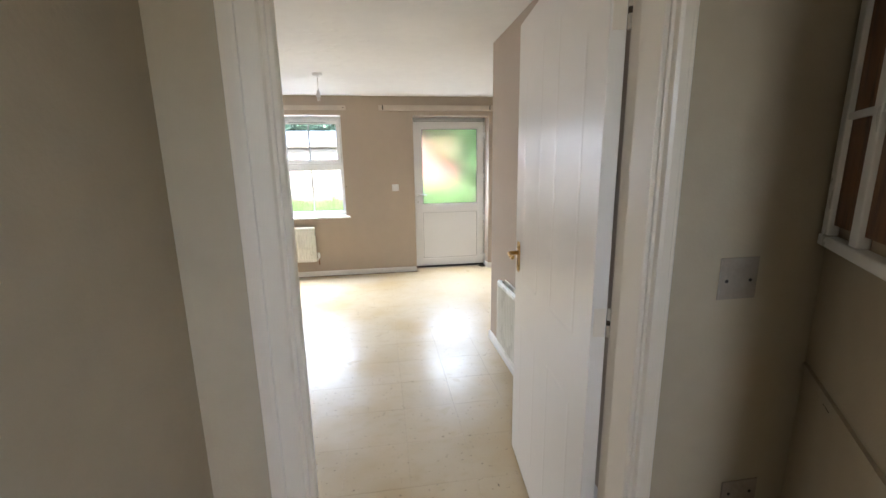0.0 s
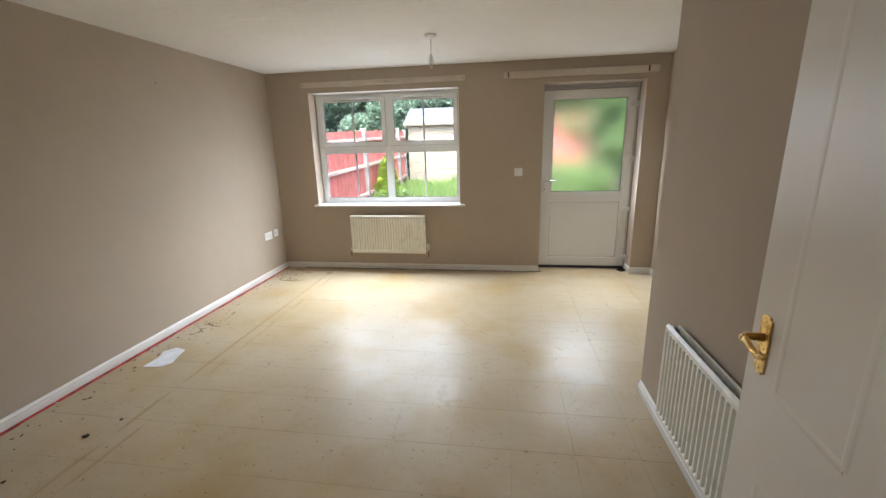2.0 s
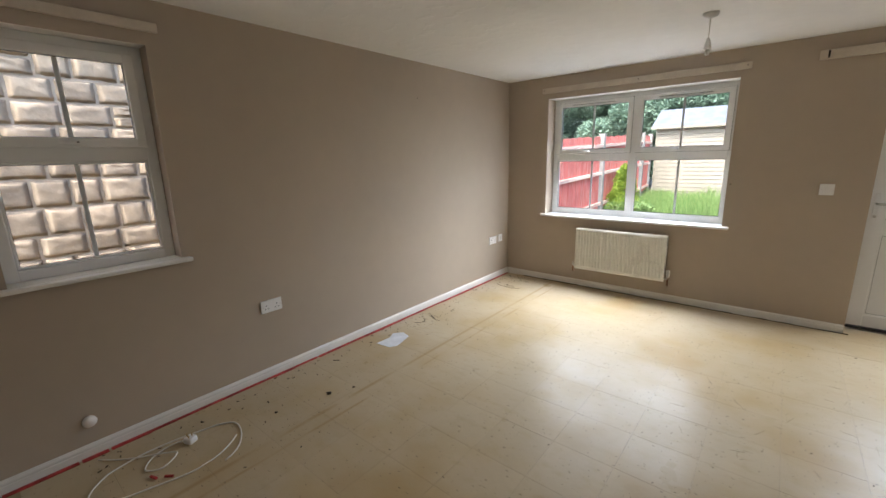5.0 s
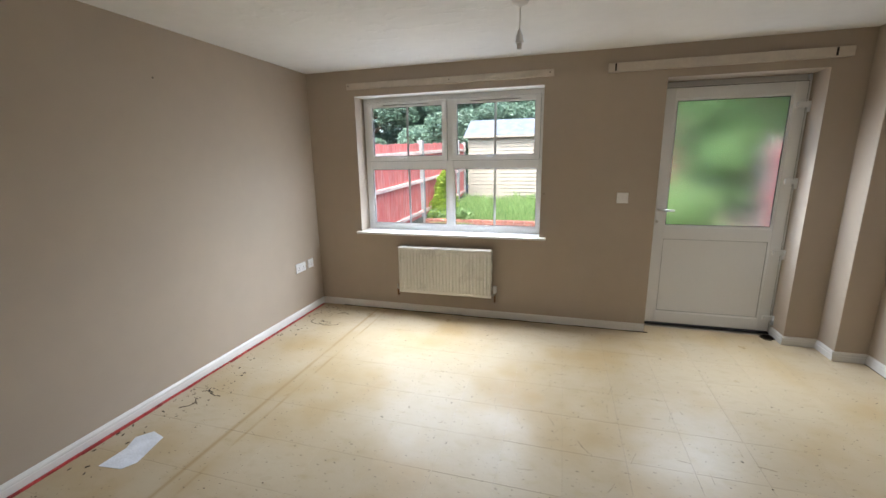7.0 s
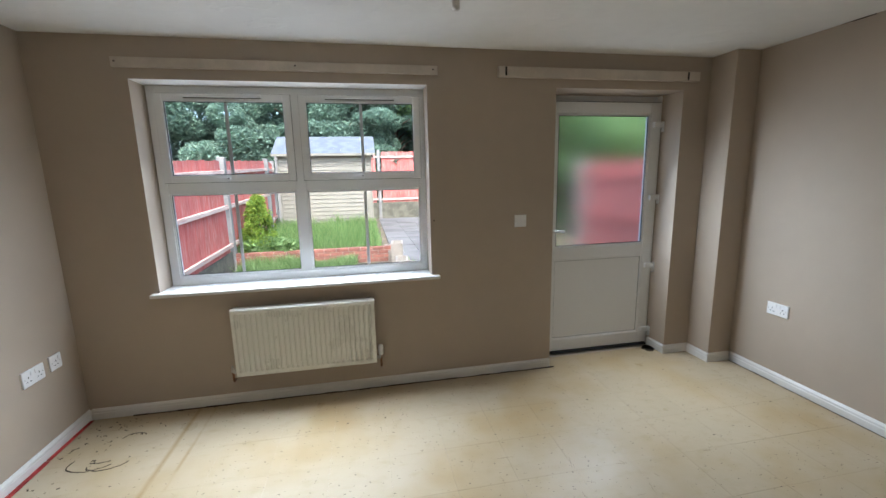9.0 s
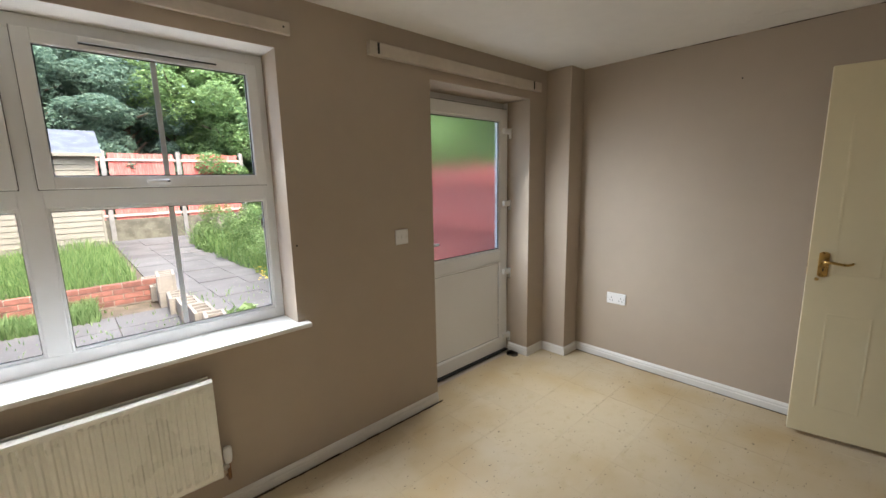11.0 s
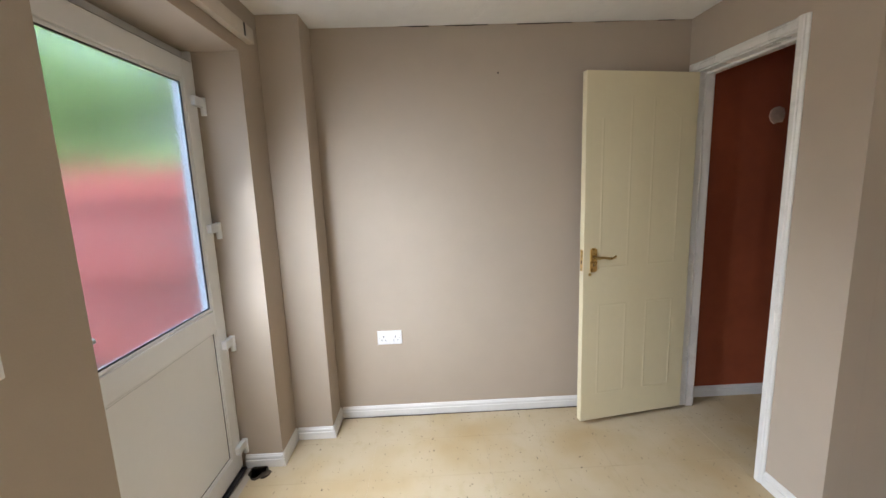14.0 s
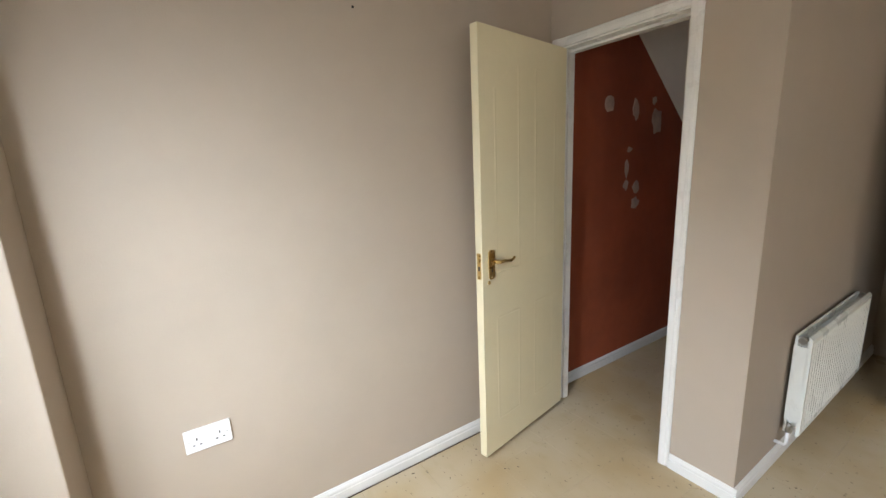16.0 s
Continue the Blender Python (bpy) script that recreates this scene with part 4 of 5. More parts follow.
for k in range(90):
    y = rnd.uniform(1.6, NY - 0.1)
    x = WX + 0.05 + abs(rnd.gauss(0, 0.12))
    s = rnd.uniform(0.002, 0.007)
    add_box(bm, -s * 2, s, -s * 0.5, s * 0.5, 0.0004, 0.0004 + s * 0.4, 0, pose(x, y, 0, 0, 0, rnd.uniform(0, 180)))
for k in range(45):
    x, y = WX + 0.08 + abs(rnd.gauss(0, 0.20)), NY - 0.06 - abs(rnd.gauss(0, 0.16))
    s = rnd.uniform(0.002, 0.006)
    add_box(bm, -s * rnd.uniform(0.8, 2.2), s, -s * 0.5, s * 0.5, 0.0004, 0.002, 0, pose(x, y, 0, 0, 0, rnd.uniform(0, 180)))
for k in range(40):
    x = rnd.uniform(WX + 0.3, BD[0])
    add_box(bm, -rnd.uniform(0.004, 0.02), 0.006, -0.002, 0.002, 0.0004, 0.002, 0, pose(x, NY - 0.020 - abs(rnd.gauss(0, 0.006)), 0, 0, 0, rnd.uniform(-6, 6)))
for k in range(34):
    x = WX + 0.25 + k * 0.085
    add_box(bm, x, x + 0.087, NY - 0.0225 - rnd.uniform(0, 0.003), NY - 0.0175, 0.0002, rnd.uniform(0.002, 0.007))
for k in range(22):
    y = BY + 0.06 + k * 0.092
    add_box(bm, EX - 0.0225 - rnd.uniform(0, 0.002), EX - 0.0175, y, y + 0.094, 0.0002, rnd.uniform(0.0015, 0.004))
tagged(obj("floor_debris", bm, DIRT), "scattered dark crumbs and grit on the floor", "debris", kind="stuff")
bm = bmesh.new()
for k in range(7):
    blob(bm, (1.600 + rnd.uniform(-0.04, 0.04), 5.890 + rnd.uniform(-0.06, 0.03), 0.0006), 0.035, 0.03, "z", 0.006)
tagged(obj("debris_heap", bm, DIRT), "dark damp dirt by the back door corner", "debris")



def ribbon(bm, pts, w, h, z=0.0004):
    """A thin smear or scratch along points on the floor."""
    for (xa, ya), (xb, yb) in zip(pts, pts[1:]):
        add_box(bm, -0.0005, math.hypot(xb - xa, yb - ya) + 0.0005, -w * rnd.uniform(0.5, 1), w * rnd.uniform(0.5, 1), z, z + h, 0, pose(xa, ya, 0, 0, 0, math.degrees(math.atan2(yb - ya, xb - xa))))


def arc(x, y, r, a0, a1, n=9):
    return [(x + r * math.cos(radians(a0 + (a1 - a0) * k / n)) + rnd.uniform(-0.004, 0.004), y + 0.6 * r * math.sin(radians(a0 + (a1 - a0) * k / n)) + rnd.uniform(-0.004, 0.004)) for k in range(n + 1)]


# old glue scrapes by the north-west corner and along the west wall
bm = bmesh.new()
for x, y, q, a0, a1 in ((-2.20, 5.32, 0.12, 150, 330), (-2.12, 5.30, 0.10, 200, 350), (-2.10, 5.52, 0.06, 20, 190), (-2.16, 5.36, 0.09, 230, 300), (-2.36, 3.94, 0.10, 300, 420), (-2.18, 4.12, 0.12, 190, 280), (-2.28, 4.05, 0.05, 20, 150)):
    ribbon(bm, arc(x, y, q, a0, a1), 0.0035, 0.0012)
for k in range(26):
    x, y = rnd.gauss(-2.26, 0.08), rnd.gauss(4.0, 0.13)
    ribbon(bm, [(x, y), (x + rnd.uniform(-0.02, 0.02), y + rnd.uniform(-0.012, 0.012))], 0.003, 0.0012)
tagged(obj("glue_scrapes", bm, DIRT), "thin dark scrapes of old glue on the floor", "scuffs", kind="stuff")

# scratches in the worn middle of the floor
SCRATCH = mat("brown_scratch", (0.31, 0.23, 0.135), 0.8, 0.3, 12, 80)
bm = bmesh.new()
for k in range(48):
    x, y, a = rnd.gauss(0.3, 0.45), rnd.gauss(4.15, 0.35), rnd.choice((0, 90, 62, 118)) + rnd.gauss(0, 9)
    ln = rnd.uniform(0.015, 0.09)
    pts = [(x + math.cos(radians(a)) * ln * q + rnd.uniform(-0.002, 0.002), y + math.sin(radians(a)) * ln * q + rnd.uniform(-0.002, 0.002)) for q in (0, 0.4, 0.7, 1)]
    ribbon(bm, pts, rnd.uniform(0.0005, 0.0012), 0.0006)
tagged(obj("floor_scratches", bm, SCRATCH), "fine brown scratches in the worn vinyl", "scratches", kind="stuff")

# ragged paint seam where the east wall meets the ceiling
bm = bmesh.new()
y = BY + 0.1
while y < 5.5:
    ln = rnd.uniform(0.03, 0.16)
    if rnd.random() < 0.55:
        add_box(bm, EX - rnd.uniform(0.0015, 0.004), EX + 0.001, y, y + ln, TOP - rnd.uniform(0.002, 0.006), TOP + 0.0004)
    y += ln
tagged(obj("ceiling_crack", bm, DIRT), "thin dark ragged crack along the ceiling edge", "crack", kind="stuff")

# nail holes and specks on the walls
for m in (pose(-0.236, NY, 1.17), pose(WX, 4.2, 1.98, 0, 0, 90), pose(EX, 4.55, 2.03, 0, 0, -90)):
    o = obj("nail_hole", tube([(0, 0.002, 0), (0, -0.0015, 0)], 0.005, 8), DARK)
    o.matrix_world = m
    tagged(o, "tiny dark nail hole in the wall", "nail hole", "nail holes")

# ---- kitchen remains ----
KM = pose(1.2, PS - 0.002, 0, 0, 0, math.degrees(math.atan2(DIAG.y, DIAG.x)))
cab = thing("kitchen_shelf_unit", KM, "white open-fronted wall unit with brown interior", "cabinet")
L = DIAG.length
part("back_board", box(0.03, L - 0.02, -0.012, -0.001, 1.285, 2.05), BROWN, cab, "brown laminate back")
for x in (0.03, 0.19, 0.40):
    part("stile", box(x, x + 0.035, -0.022, -0.001, 1.262, 2.09, 0.003), WOODWORK, cab)
part("rail", box(0.03, L - 0.01, -0.026, -0.001, 1.238, 1.262, 0.003), WOODWORK, cab)
part("rail", box(0.03, L - 0.01, -0.026, -0.001, 2.09, 2.13, 0.003), WOODWORK, cab)
for z in (1.50, 1.72):
    part("shelf", box(0.055, L - 0.055, -0.020, -0.012, z, z + 0.014), WOODWORK, cab)
trim = tagged(obj("worktop_trim", box(0.01, L - 0.01, -0.008, -0.0005, 0.925, 0.945), KITCHEN_WALL), "pale strip where the worktop was removed", "trim", kind="structure")
trim.matrix_world = KM
for x, z, w, h in ((0.98, 1.165, 0.048, 0.048), (1.065, 0.60, 0.05, 0.03)):
    o = thing("socket_mark", pose(x, PS - 0.0005, z), "grey patch where a socket plate was removed", "wall mark", "socket marks")
    part("patch", box(-w, w, -0.003, 0, -h, h, 0.001), MORTAR, o)
    for px in (-0.03, 0.03):
        part("screw_hole", tube([(px, -0.0045, -0.005), (px, -0.002, -0.005)], 0.004, 8), DARK, o)
o = obj("plaster_hole", box(-0.018, 0.018, -0.002, 0.0, -0.012, 0.012, 0.0009), DARK)
o.matrix_world = KM @ pose(0.17, -0.0005, 0.945 - 0.02)
tagged(o, "small dark hole knocked in the plaster", "wall hole")

# ---- garden ----
GZ = -0.15
tagged(obj("ground", box(-260, 260, 6.102, 500, GZ - 0.4, GZ - 0.03), SOIL), "bare soil and rough garden ground", "ground", kind="structure")
tagged(obj("ground", box(-260, WX - 0.302, -260, 6.1, GZ - 0.4, GZ - 0.03), SOIL), "side passage ground", "ground", kind="structure")
# paving slabs
SL = box(-0.297, 0.297, -0.297, 0.297, -0.05, 0, 0.006)
slab_mesh = bpy.data.meshes.new("slab")
SL.to_mesh(slab_mesh)
SL.free()
slab_mesh.materials.append(SLAB)
pav = thing("pavement", pose(0, 0, GZ), "weathered grey concrete slab paving", "paving", kind="structure")
rnd = random.Random(9)
for i in range(10):
    for j in range(22):
        x, y = -3.45 + i * 0.6, 6.42 + j * 0.6
        if j > 6 and x < -0.25 or x > 2.1:
            continue
        s = new("slab", slab_mesh)
        s.parent = pav
        s.matrix_basis = pose(x, y, rnd.uniform(-0.006, 0.006), rnd.uniform(-0.5, 0.5), rnd.uniform(-0.5, 0.5), 0)


def fence(m, panels, height, label, base=0.25, bay=1.9, last=True, rail=None):
    """Concrete posts, gravel boards and upright red boards on rails; local x along it, boards facing -y."""
    f = thing("garden_fence", m, label, "fence")
    pm = box(-0.062, 0.062, -0.062, 0.062, -0.2, height + 0.06, 0.012)
    post = bpy.data.meshes.new("post")
    pm.to_mesh(post)
    pm.free()
    post.materials.append(CONCRETE)
    boards = bpy.data.meshes.new("board")
    bb = box(-0.0625, 0.0625, -0.007, 0.007, base, height, 0.002)
    bb.to_mesh(boards)
    bb.free()
    boards.materials.append(FENCE)
    r = random.Random(panels * 7 + int(height * 10))
    for k in range(panels + (1 if last else 0)):
        o = new("post", post)
        o.parent, o.matrix_basis = f, pose(k * bay, 0, 0)
    for k in range(panels):
        part("gravel_board", box(k * bay + 0.063, (k + 1) * bay - 0.063, -0.02, 0.02, -0.1, base, 0.004), GRAVEL_BOARD, f)
        for z in (base + 0.12, (base + height) / 2, height - 0.20):
            part("rail", box(k * bay + 0.063, (k + 1) * bay - 0.063, -0.05, -0.008, z - 0.035, z + 0.035, 0.005), rail or FENCE_RAIL, f)
        n = int((bay - 0.126) / 0.1275)
        for i in range(n):
            o = new("board", boards)
            o.parent = f
            o.matrix_basis = pose(k * bay + bay / 2 + (i - (n - 1) / 2) * 0.1275, r.uniform(-0.002, 0.002), r.uniform(-0.012, 0.008), 0, 0, r.uniform(-2, 2))
    return f


fence(pose(-3.19, 6.22, GZ, 0, -2.0, 89.0), 1, 1.80, "short red-stained timber fence against the house", bay=1.70, last=False)
fence(pose(-3.16, 7.92, GZ, 0, -2.0, 88.9), 2, 1.86, "red-stained timber fence with concrete posts", bay=3.03, last=False)
fence(pose(-3.045, 13.98, GZ + 0.21, 0, 0, 96.0), 1, 1.86, "red-stained timber fence beside the shed", bay=1.5)
fence(pose(-3.85, 19.6, GZ), 4, 2.60, "red-stained timber fence across the garden end", 0.62)
fence(pose(2.75, 9.15, GZ, 0, 0, -90), 1, 1.78, "red-stained timber fence beside the back door", bay=3.03, rail=FENCE)


def shed(x0, x1, y0, y1, eave, ridge, floor_z):
    s = thing("garden_shed", Matrix.Translation((x0, y0, floor_z)), "cream clapboard garden shed with grey felt roof", "shed")
    W, D, H = x1 - x0, y1 - y0, eave - floor_z
    part("body", box(0.012, W - 0.012, 0.012, D - 0.012, 0, H), SHED, s)
    prof = [(0, 0), (0.022, 0.004), (0.008, 0.118), (0, 0.118)]
    n = int(H / 0.12)
    for k in range(n):
        part("cladding_board", extrude_profile(prof, (0, 0.012, k * 0.12), (W, 0.012, k * 0.12), out=(0, -1, 0)), SHED, s)
        part("cladding_board", extrude_profile(prof, (W - 0.012, 0, k * 0.12), (W - 0.012, D, k * 0.12), out=(1, 0, 0)), SHED, s)
    for x in (0, W - 0.04):
        part("corner_post", box(x, x + 0.04, -0.014, 0.02, 0, H, 0.004), SHED, s)
    R = ridge - eave
    for side in (0, 1):
        bm = bmesh.new()
        ya, yb = (-0.15, D / 2) if side == 0 else (D + 0.15, D / 2)
        vs = [bm.verts.new((x, y, H + z + dz)) for x in (-0.12, W + 0.12) for y, z in ((ya, -0.05), (yb, R)) for dz in (0, 0.03)]
        for f in ((0, 2, 6, 4), (1, 5, 7, 3), (0, 4, 5, 1), (2, 3, 7, 6), (0, 1, 3, 2), (4, 6, 7, 5)):
            bm.faces.new([vs[k] for k in f])
        bmesh.ops.recalc_face_normals(bm, faces=bm.faces)
        part("roof", bm, FELT, s, "grey mineral felt")
    part("fascia", box(-0.12, W + 0.12, -0.165, -0.150, H - 0.09, H - 0.02), SHED, s)
    bm = bmesh.new()
    for x in (0, W):
        vs = [bm.verts.new((x, 0, H)), bm.verts.new((x, D, H)), bm.verts.new((x, D / 2, H + R))]
        bm.faces.new(vs)
    bmesh.ops.solidify(bm, geom=bm.faces[:], thickness=0.02)
    part("gable", bm, SHED, s)
    return s


shed(-3.08, -0.42, 15.6, 17.6, 2.20, 2.72, 0.02)

# raised bed with a low brick front
bed = thing("brick_planter", pose(-3.4, 10.95, GZ), "low red brick planting bed edge", "planter")
bk = box(-0.1075, 0.1075, -0.05, 0.05, -0.0325, 0.0325, 0.004)
brick_mesh = bpy.data.meshes.new("brick")
bk.to_mesh(brick_mesh)
bk.free()
brick_mesh.materials.append(BRICK)
for row in range(4):
    for k in range(14):
        o = new("brick", brick_mesh)
        o.parent = bed
        o.matrix_basis = pose(0.11 + k * 0.225 + (0.11 if row % 2 else 0), 0, 0.04 + row * 0.075, 0, 0, rnd.uniform(-1.5, 1.5))
part("mortar", box(0.0, 3.26, -0.040, 0.045, -0.02, 0.29), MORTAR, bed)
tagged(obj("bed_soil", box(-3.75, -0.30, 11.0, 15.6, GZ - 0.03, 0.06), SOIL), "dark soil of the raised bed", "soil", kind="structure")


def hollow_block(m, label):
    b = thing("concrete_block", m, label, "concrete block", "blocks along the bed")
    bm = bmesh.new()
    add_box(bm, -0.22, 0.22, -0.107, -0.070, 0, 0.215, 0.006)
    add_box(bm, -0.22, 0.22, 0.070, 0.107, 0, 0.215, 0.006)
    for x in (-0.203, -0.075, 0.075, 0.203):
        add_box(bm, x - 0.017, x + 0.017, -0.071, 0.071, 0, 0.213)
    part("body", bm, BLOCK, b)
    part("web_floor", box(-0.20, 0.20, -0.07, 0.07, 0.0, 0.06), BLOCK, b)


for k in range(7):
    hollow_block(pose(0.02 - 0.04 * k, 8.70 + k * 0.455, GZ, 0, 0, 86 + rnd.uniform(-3, 3)), "grey hollow concrete block lying on the paving")
hollow_block(pose(-0.14, 10.52, GZ + 0.216, 0, 0, 84), "grey hollow concrete block stacked on another")


def blades(name, label, area, n, h, w, material, z, seed, category="grass"):
    r = random.Random(seed)
    verts, faces = [], []
    for k in range(n):
        x, y = r.uniform(area[0], area[1]), r.uniform(area[2], area[3])
        a, hh, lean = r.uniform(0, math.pi), h * r.uniform(0.35, 1.0) * (0.75 + 0.6 * noise.noise(Vector((x * 1.7, y * 1.7, seed)))), r.uniform(0.05, 0.6)
        dx, dy, la = math.cos(a) * w, math.sin(a) * w, r.uniform(0, 2 * math.pi)
        lx, ly = math.cos(la) * lean * hh, math.sin(la) * lean * hh
        i = len(verts)
        verts += [(x - dx, y - dy, z), (x + dx, y + dy, z), (x + dx * 0.7 + lx * 0.35, y + dy * 0.7 + ly * 0.35, z + hh * 0.6), (x - dx * 0.7 + lx * 0.35, y - dy * 0.7 + ly * 0.35, z + hh * 0.6), (x + lx, y + ly, z + hh)]
        faces += [(i, i + 1, i + 2, i + 3), (i + 3, i + 2, i + 4)]
    me = bpy.data.meshes.new(name)
    me.from_pydata(verts, [], faces)
    me.materials.append(material)
    return tagged(new(name, me), label, category, kind="stuff")


blades("long_grass", "long bright green grass in the raised bed", (-3.6, -0.4, 11.0, 15.5), 11000, 0.46, 0.006, GRASS, 0.05, 3)
blades("joint_weeds", "tufts of green weeds between slabs", (-3.6, 2.0, 8.0, 10.8), 700, 0.14, 0.008, WEED, GZ - 0.02, 5, "weeds")
blades("bed_weeds", "green weeds against the brick bed", (-2.9, -0.9, 10.2, 10.85), 4200, 0.36, 0.010, WEED, GZ - 0.02, 6, "weeds")


def leaf_cloud(name, centres, n, size, material, seed, parent=None):
    """Many small folded leaves scattered through uneven clumps; one mesh."""
    r = random.Random(seed)
    verts, faces = [], []
    for k in range(n):
        c, rad = r.choice(centres)
        while True:
            p = Vector((r.uniform(-1, 1), r.uniform(-1, 1), r.uniform(-1, 1)))
            if 0.15 < p.length < 1:
                break
        p = p.normalized() * (p.length ** 0.45)
        p = Vector(c) + Vector((p.x * rad[0], p.y * rad[1], p.z * rad[2]))
        q = Euler((r.uniform(-0.9, 0.9), r.uniform(-0.9, 0.9), r.uniform(0, 6.28))).to_matrix()
        s = size * r.uniform(0.6, 1.4)
        i = len(verts)
        for v in ((0, -s, 0), (s * 0.45, 0, s * 0.15), (0, s, -s * 0.1), (-s * 0.45, 0, s * 0.15)):
            verts.append(p + q @ Vector(v))
        faces += [(i, i + 1, i + 2), (i, i + 2, i + 3)]
    me = bpy.data.meshes.new(name)
    me.from_pydata(verts, [], faces)
    me.materials.append(material)
    ob = new(name, me)
    if parent:
        ob.parent = parent
    return ob


def tree(x, y, h, spread, leaf, material, seed, n=38000, low=0.12):
    r = random.Random(seed)
    t = thing("tree", pose(x, y, GZ), "dense leafy green tree behind the fence", "tree", "trees behind the garden")
    bm = tube([(0, 0, -0.05), (0.05, 0.03, h * 0.3), (0.0, 0.1, h * 0.6), (0.1, 0, h * 0.85)], [0.17, 0.13, 0.08, 0.03], 10)
    for k in range(9):
        a, z0 = r.uniform(0, 6.28), h * r.uniform(0.25, 0.7)
        d = Vector((math.cos(a), math.sin(a), r.uniform(0.2, 0.7))) * spread * r.uniform(0.5, 0.9)
        add_tube(bm, [(0.03, 0.05, z0), Vector((0.03, 0.05, z0)) + d * 0.5 + Vector((0, 0, 0.1)), Vector((0.03, 0.05, z0)) + d], [0.06, 0.04, 0.012], 6)
    part("trunk", bm, BARK, t)
    cs = []
    for k in range(46):
        a, q = r.uniform(0, 6.28), r.uniform(0.2, 1.0) ** 0.6
        z = h * r.uniform(low, 0.98)
        w = spread * math.sin(min(3.0, 0.5 + 2.5 * z / h)) 
        rr = spread * r.uniform(0.18, 0.36)
        cs.append(((math.cos(a) * w * q, math.sin(a) * w * q, z), (rr, rr, rr * r.uniform(0.6, 0.9))))
    leaf_cloud("crown", cs, n, leaf, material, seed + 100, t)
    return t


for k, (x, y, h, s, dark) in enumerate(((-9.5, 21.5, 7.0, 2.6, 1), (-6.2, 22.2, 6.4, 2.5, 1), (-3.2, 22.6, 6.8, 2.6, 1), (-0.4, 22.8, 6.2, 2.5, 1), (2.4, 22.4, 6.4, 2.5, 0), (5.2, 21.8, 6.1, 2.6, 0), (8.6, 21.2, 6.4, 2.7, 0), (12.5, 20.6, 6.2, 2.8, 1), (-12.5, 20.0, 7.0, 2.8, 1), (17.0, 19.5, 6.5, 3.0, 1), (-4.6, 24.0, 8.5, 3.0, 1), (-8.0, 24.5, 8.5, 3.0, 1), (-1.6, 25.0, 8.0, 3.0, 1), (1.2, 25.0, 6.2, 2.6, 1), (7.2, 24.0, 6.6, 2.8, 1), (3.9, 23.6, 6.4, 2.7, 0), (0.9, 21.9, 5.6, 2.2, 1), (-1.8, 21.7, 5.8, 2.2, 1), (4.0, 21.3, 5.7, 2.2, 0), (6.6, 20.8, 5.9, 2.3, 0), (10.2, 21.8, 5.8, 2.4, 1))):
    tree(x, y, h * (1.16 if 2 < x < 9 else 1), s, 0.085, LEAF_DARK if dark else LEAF_LIGHT, 20 + k)
tree(7.0, 11.8, 5.2, 2.5, 0.12, LEAF_LIGHT, 60, 18000, 0.06)
tree(4.6, 14.0, 5.4, 2.0, 0.12, LEAF_LIGHT, 61, 18000, 0.06)
tree(9.5, 9.0, 5.2, 2.6, 0.12, LEAF_LIGHT, 62, 18000, 0.06)

# golden conifer by the fence
con = thing("conifer_bush", pose(-2.74, 11.5, 0.0), "small golden-green conifer bush in the bed", "bush")
part("trunk", tube([(0, 0, -0.05), (0.01, 0, 0.5), (0, 0.01, 1.05)], [0.03, 0.02, 0.006], 8), BARK, con)
cs = []
for k in range(190):
    z = random.uniform(-0.05, 1.12)
    w = 0.50 * (1 - z / 1.22) ** 0.85
    a, q = random.uniform(0, 6.28), random.uniform(0.2, 1.0) ** 0.5
    cs.append(((math.cos(a) * w * q, math.sin(a) * w * q, z), (0.075, 0.075, 0.11)))
leaf_cloud("foliage", cs, 12000, 0.026, LEAF_GOLD, 77, con)
cs = [((-2.9 + random.uniform(-0.7, 0.9), 11.25 + random.uniform(-0.2, 0.3), random.uniform(-0.05, 0.25)), (0.22, 0.2, 0.16)) for k in range(14)]
tagged(leaf_cloud("bed_plants", cs, 3500, 0.045, WEED, 78), "leafy green plants at the foot of the fence", "plants", kind="stuff")
# tall weeds on the far side of the path
cs = [((1.42 + random.uniform(0, 1.1), random.uniform(9.7, 16.2), GZ + random.uniform(0.0, 1.0) ** 1.4 * 1.0), (0.16, 0.20, 0.20)) for k in range(130)]
tagged(leaf_cloud("path_weeds", cs, 30000, 0.030, WEED, 79), "tall flowering weeds beside the paved path", "weeds", kind="stuff")
blades("path_grass", "rough grass under the tall weeds", (1.38, 2.6, 9.6, 17.0), 4500, 0.70, 0.007, GRASS, GZ - 0.02, 8)
cs = [((0.35 + random.uniform(-0.12, 0.12), 8.75 + random.uniform(-0.15, 0.15), GZ + random.uniform(0.02, 0.20)), (0.10, 0.10, 0.06)) for k in range(5)]
tagged(leaf_cloud("dandelion_weed", cs, 160, 0.09, WEED, 80), "broad-leaved weed growing beside the blocks", "weed")
r = random.Random(12)
verts, faces = [], []
for k in range(120):
    c = Vector((1.35 + r.gauss(0, 0.12), 10.2 + r.gauss(0, 0.5), GZ + r.uniform(0.05, 0.25)))
    i = len(verts)
    verts += [c + Vector((0.02, 0, 0)), c + Vector((0, 0.02, 0.008)), c + Vector((-0.02, 0, 0)), c + Vector((0, -0.02, 0.008))]
    faces.append((i, i + 1, i + 2, i + 3))
me = bpy.data.meshes.new("weed_flowers")
me.from_pydata(verts, [], faces)
me.materials.append(BLOSSOM)
tagged(new("weed_flowers", me), "small yellow weed flowers beside the path", "flowers", kind="stuff")

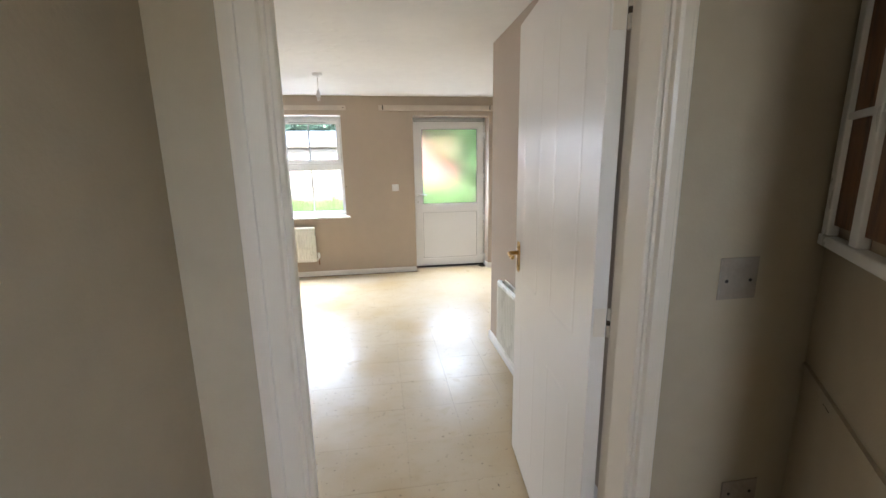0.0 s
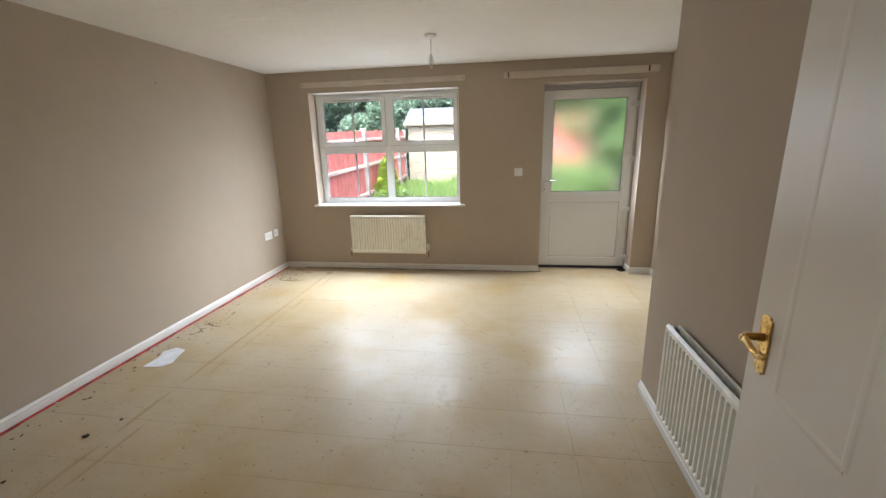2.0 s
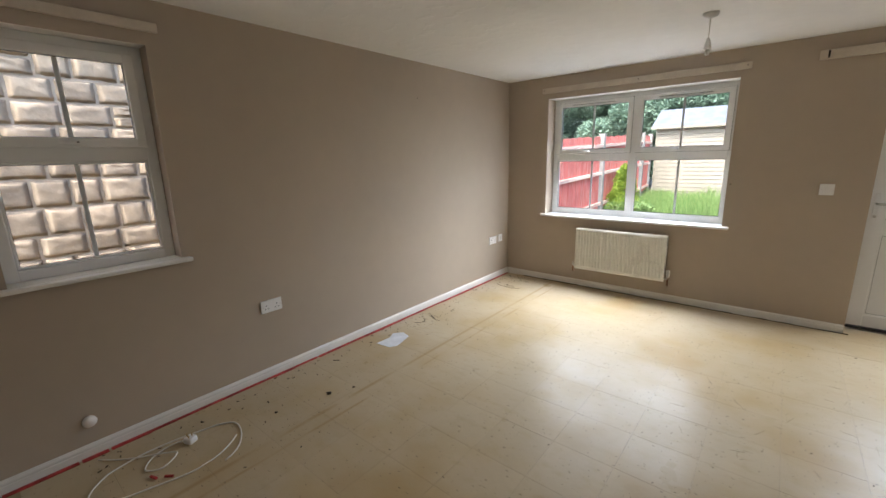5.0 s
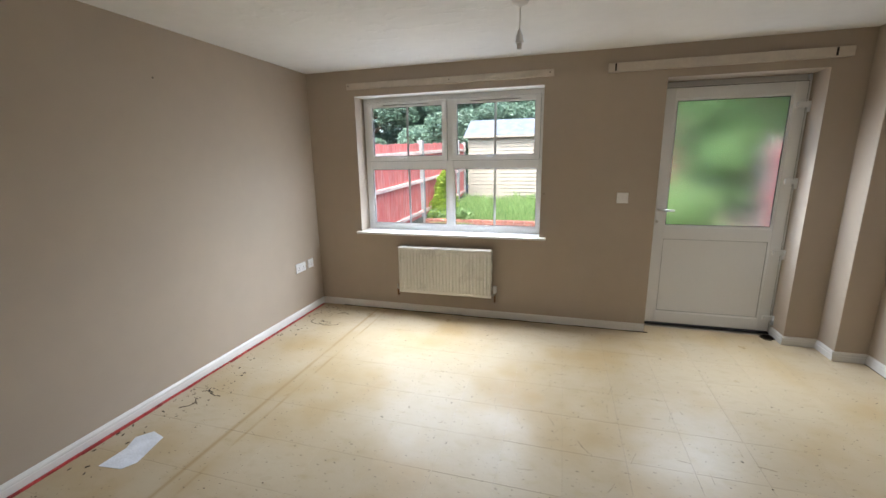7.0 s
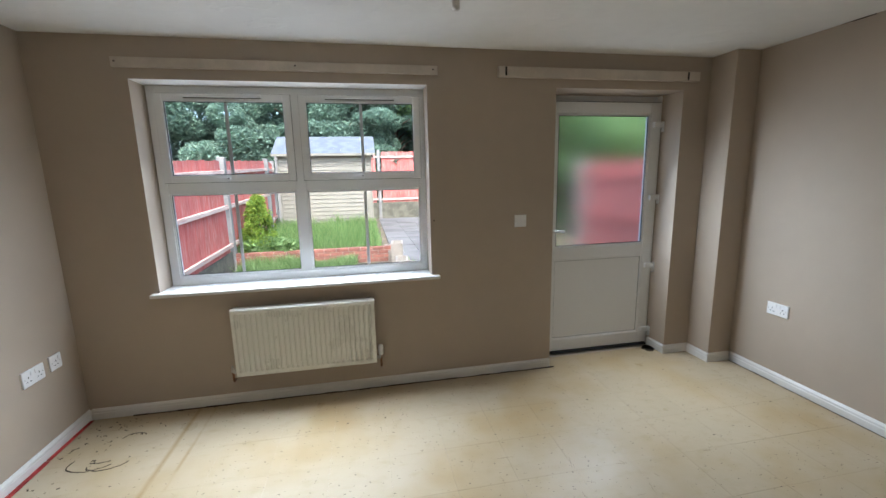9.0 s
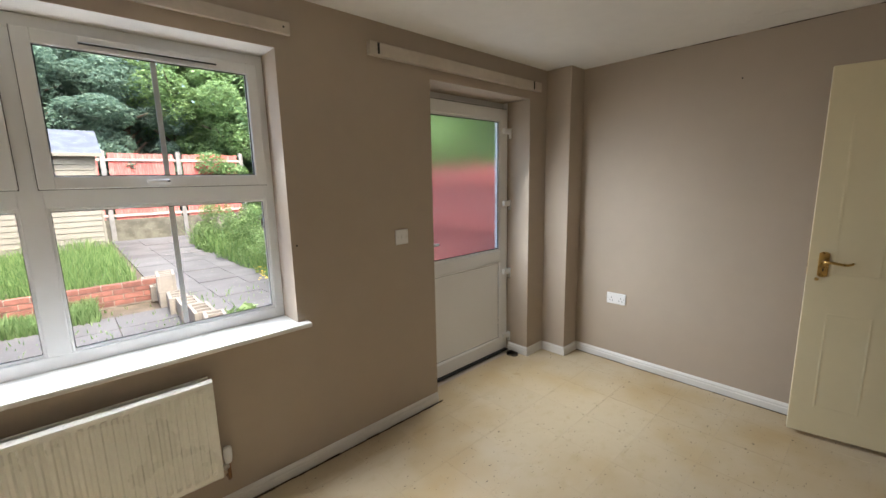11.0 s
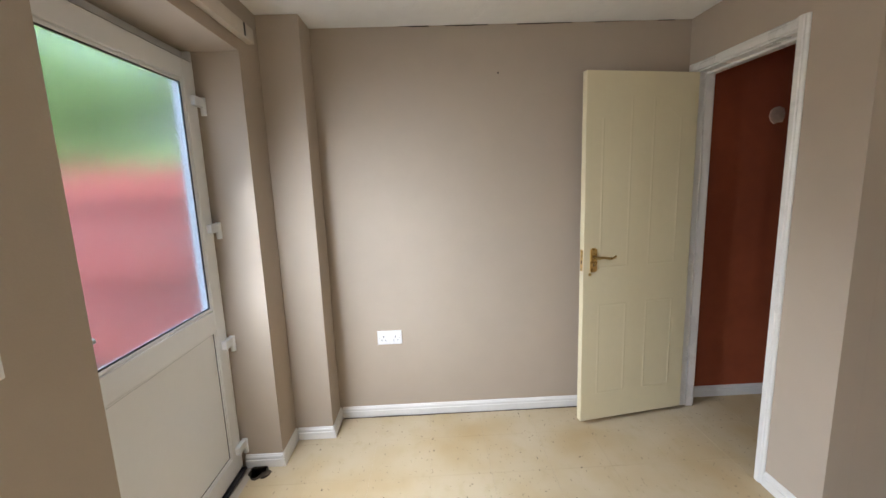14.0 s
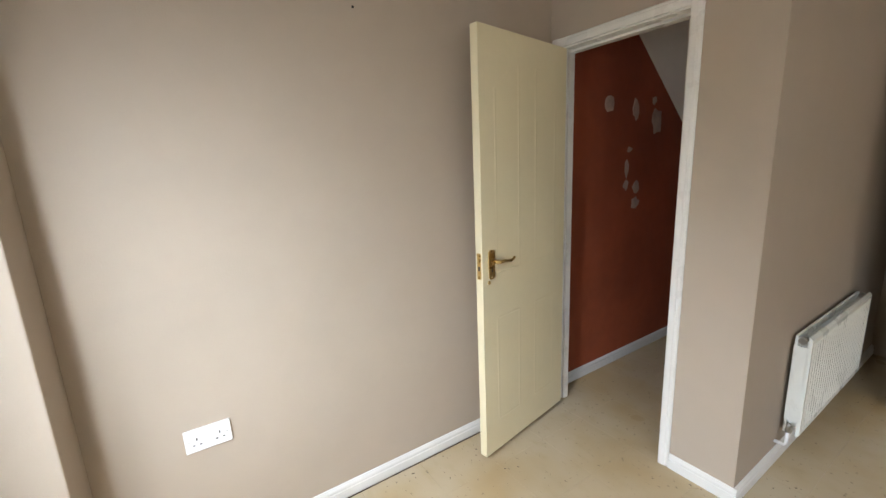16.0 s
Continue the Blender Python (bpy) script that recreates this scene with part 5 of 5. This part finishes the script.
# ---- neighbour's stone wall beyond the side window ----
NX = -4.35
nb = thing("neighbour_house_wall", pose(NX, -1.5, GZ), "buff rock-faced stone wall of the house next door", "stone wall", kind="structure")
part("mortar", box(-0.3, 0.006, 0, 7.0, 0, 6.0), STONE_MORTAR, nb)
shapes = []
r = random.Random(31)
for k in range(10):
    bm = box(-0.03, 0.03, -0.5, 0.5, -0.5, 0.5)
    bmesh.ops.subdivide_edges(bm, edges=[e for e in bm.edges if abs(e.verts[0].co.x - e.verts[1].co.x) < 1e-4], cuts=6, use_grid_fill=True)
    for v in bm.verts:
        if v.co.x > 0:
            edge = max(abs(v.co.y), abs(v.co.z)) > 0.45
            v.co.x = 0.006 + r.uniform(0, 0.006) if edge else 0.026 + r.uniform(-0.009, 0.012)
        if max(abs(v.co.y), abs(v.co.z)) > 0.45:
            v.co.y *= r.uniform(0.94, 1.0)
            v.co.z *= r.uniform(0.92, 1.0)
    me = bpy.data.meshes.new("stone")
    bm.to_mesh(me)
    bm.free()
    me.materials.append(STONE)
    for f in me.polygons:
        f.use_smooth = True
    shapes.append(me)
z = 0.75
while z < 3.6:
    h = r.choice((0.15, 0.18, 0.22, 0.26))
    y = 1.6 + r.uniform(0, 0.2)
    while y < 5.6:
        w = r.uniform(0.18, 0.36)
        if r.random() < 0.2:
            for zz, hh in ((z, h * 0.48), (z + h * 0.5, h * 0.48)):
                o = new("stone", r.choice(shapes))
                o.parent = nb
                o.matrix_basis = Matrix.LocRotScale((0, y + w / 2, zz + hh / 2), None, (1, w - 0.012, hh - 0.008))
        else:
            o = new("stone", r.choice(shapes))
            o.parent = nb
            o.matrix_basis = Matrix.LocRotScale((0, y + w / 2, z + h / 2), None, (1, w - 0.012, h - 0.010))
        y += w
    z += h
cabl = thing("outdoor_cable", Matrix(), "thin white cables strung along the stone wall", "cable")
for dz in (0.0, 0.03):
    part("wire", tube([(NX + 0.09, -1.0, 2.42 + dz), (NX + 0.09, 1.5, 2.36 + dz), (NX + 0.09, 4.5, 2.33 + dz * 1.6)], 0.006, 6), CABLE, cabl)

# ---- floor tiles ----
TS = 0.305
tb = bmesh.new()
h = TS / 2 - 0.0001
vs = [[tb.verts.new((sx * (h - i), sy * (h - i), z)) for sx, sy in ((-1, -1), (1, -1), (1, 1), (-1, 1))] for i, z in ((0.0001, -0.0022), (0.0001, -0.0005), (0.0006, 0.0))]
for a, b in zip(vs, vs[1:]):
    for k in range(4):
        tb.faces.new((a[k], a[(k + 1) % 4], b[(k + 1) % 4], b[k]))
tb.faces.new(vs[-1])
tile_mesh = bpy.data.meshes.new("tile")
tb.to_mesh(tile_mesh)
tb.free()
tile_mesh.materials.append(TILE)
r = random.Random(2)
for i in range(15):
    for j in range(15):
        o = new("tile", tile_mesh)
        o.parent = floor
        o.matrix_basis = pose(WX + 0.003 + TS * (i + 0.5), NY + 0.14 - TS * (j + 0.5), r.uniform(-0.0004, 0.0), r.uniform(-0.06, 0.06), r.uniform(-0.06, 0.06), 0)
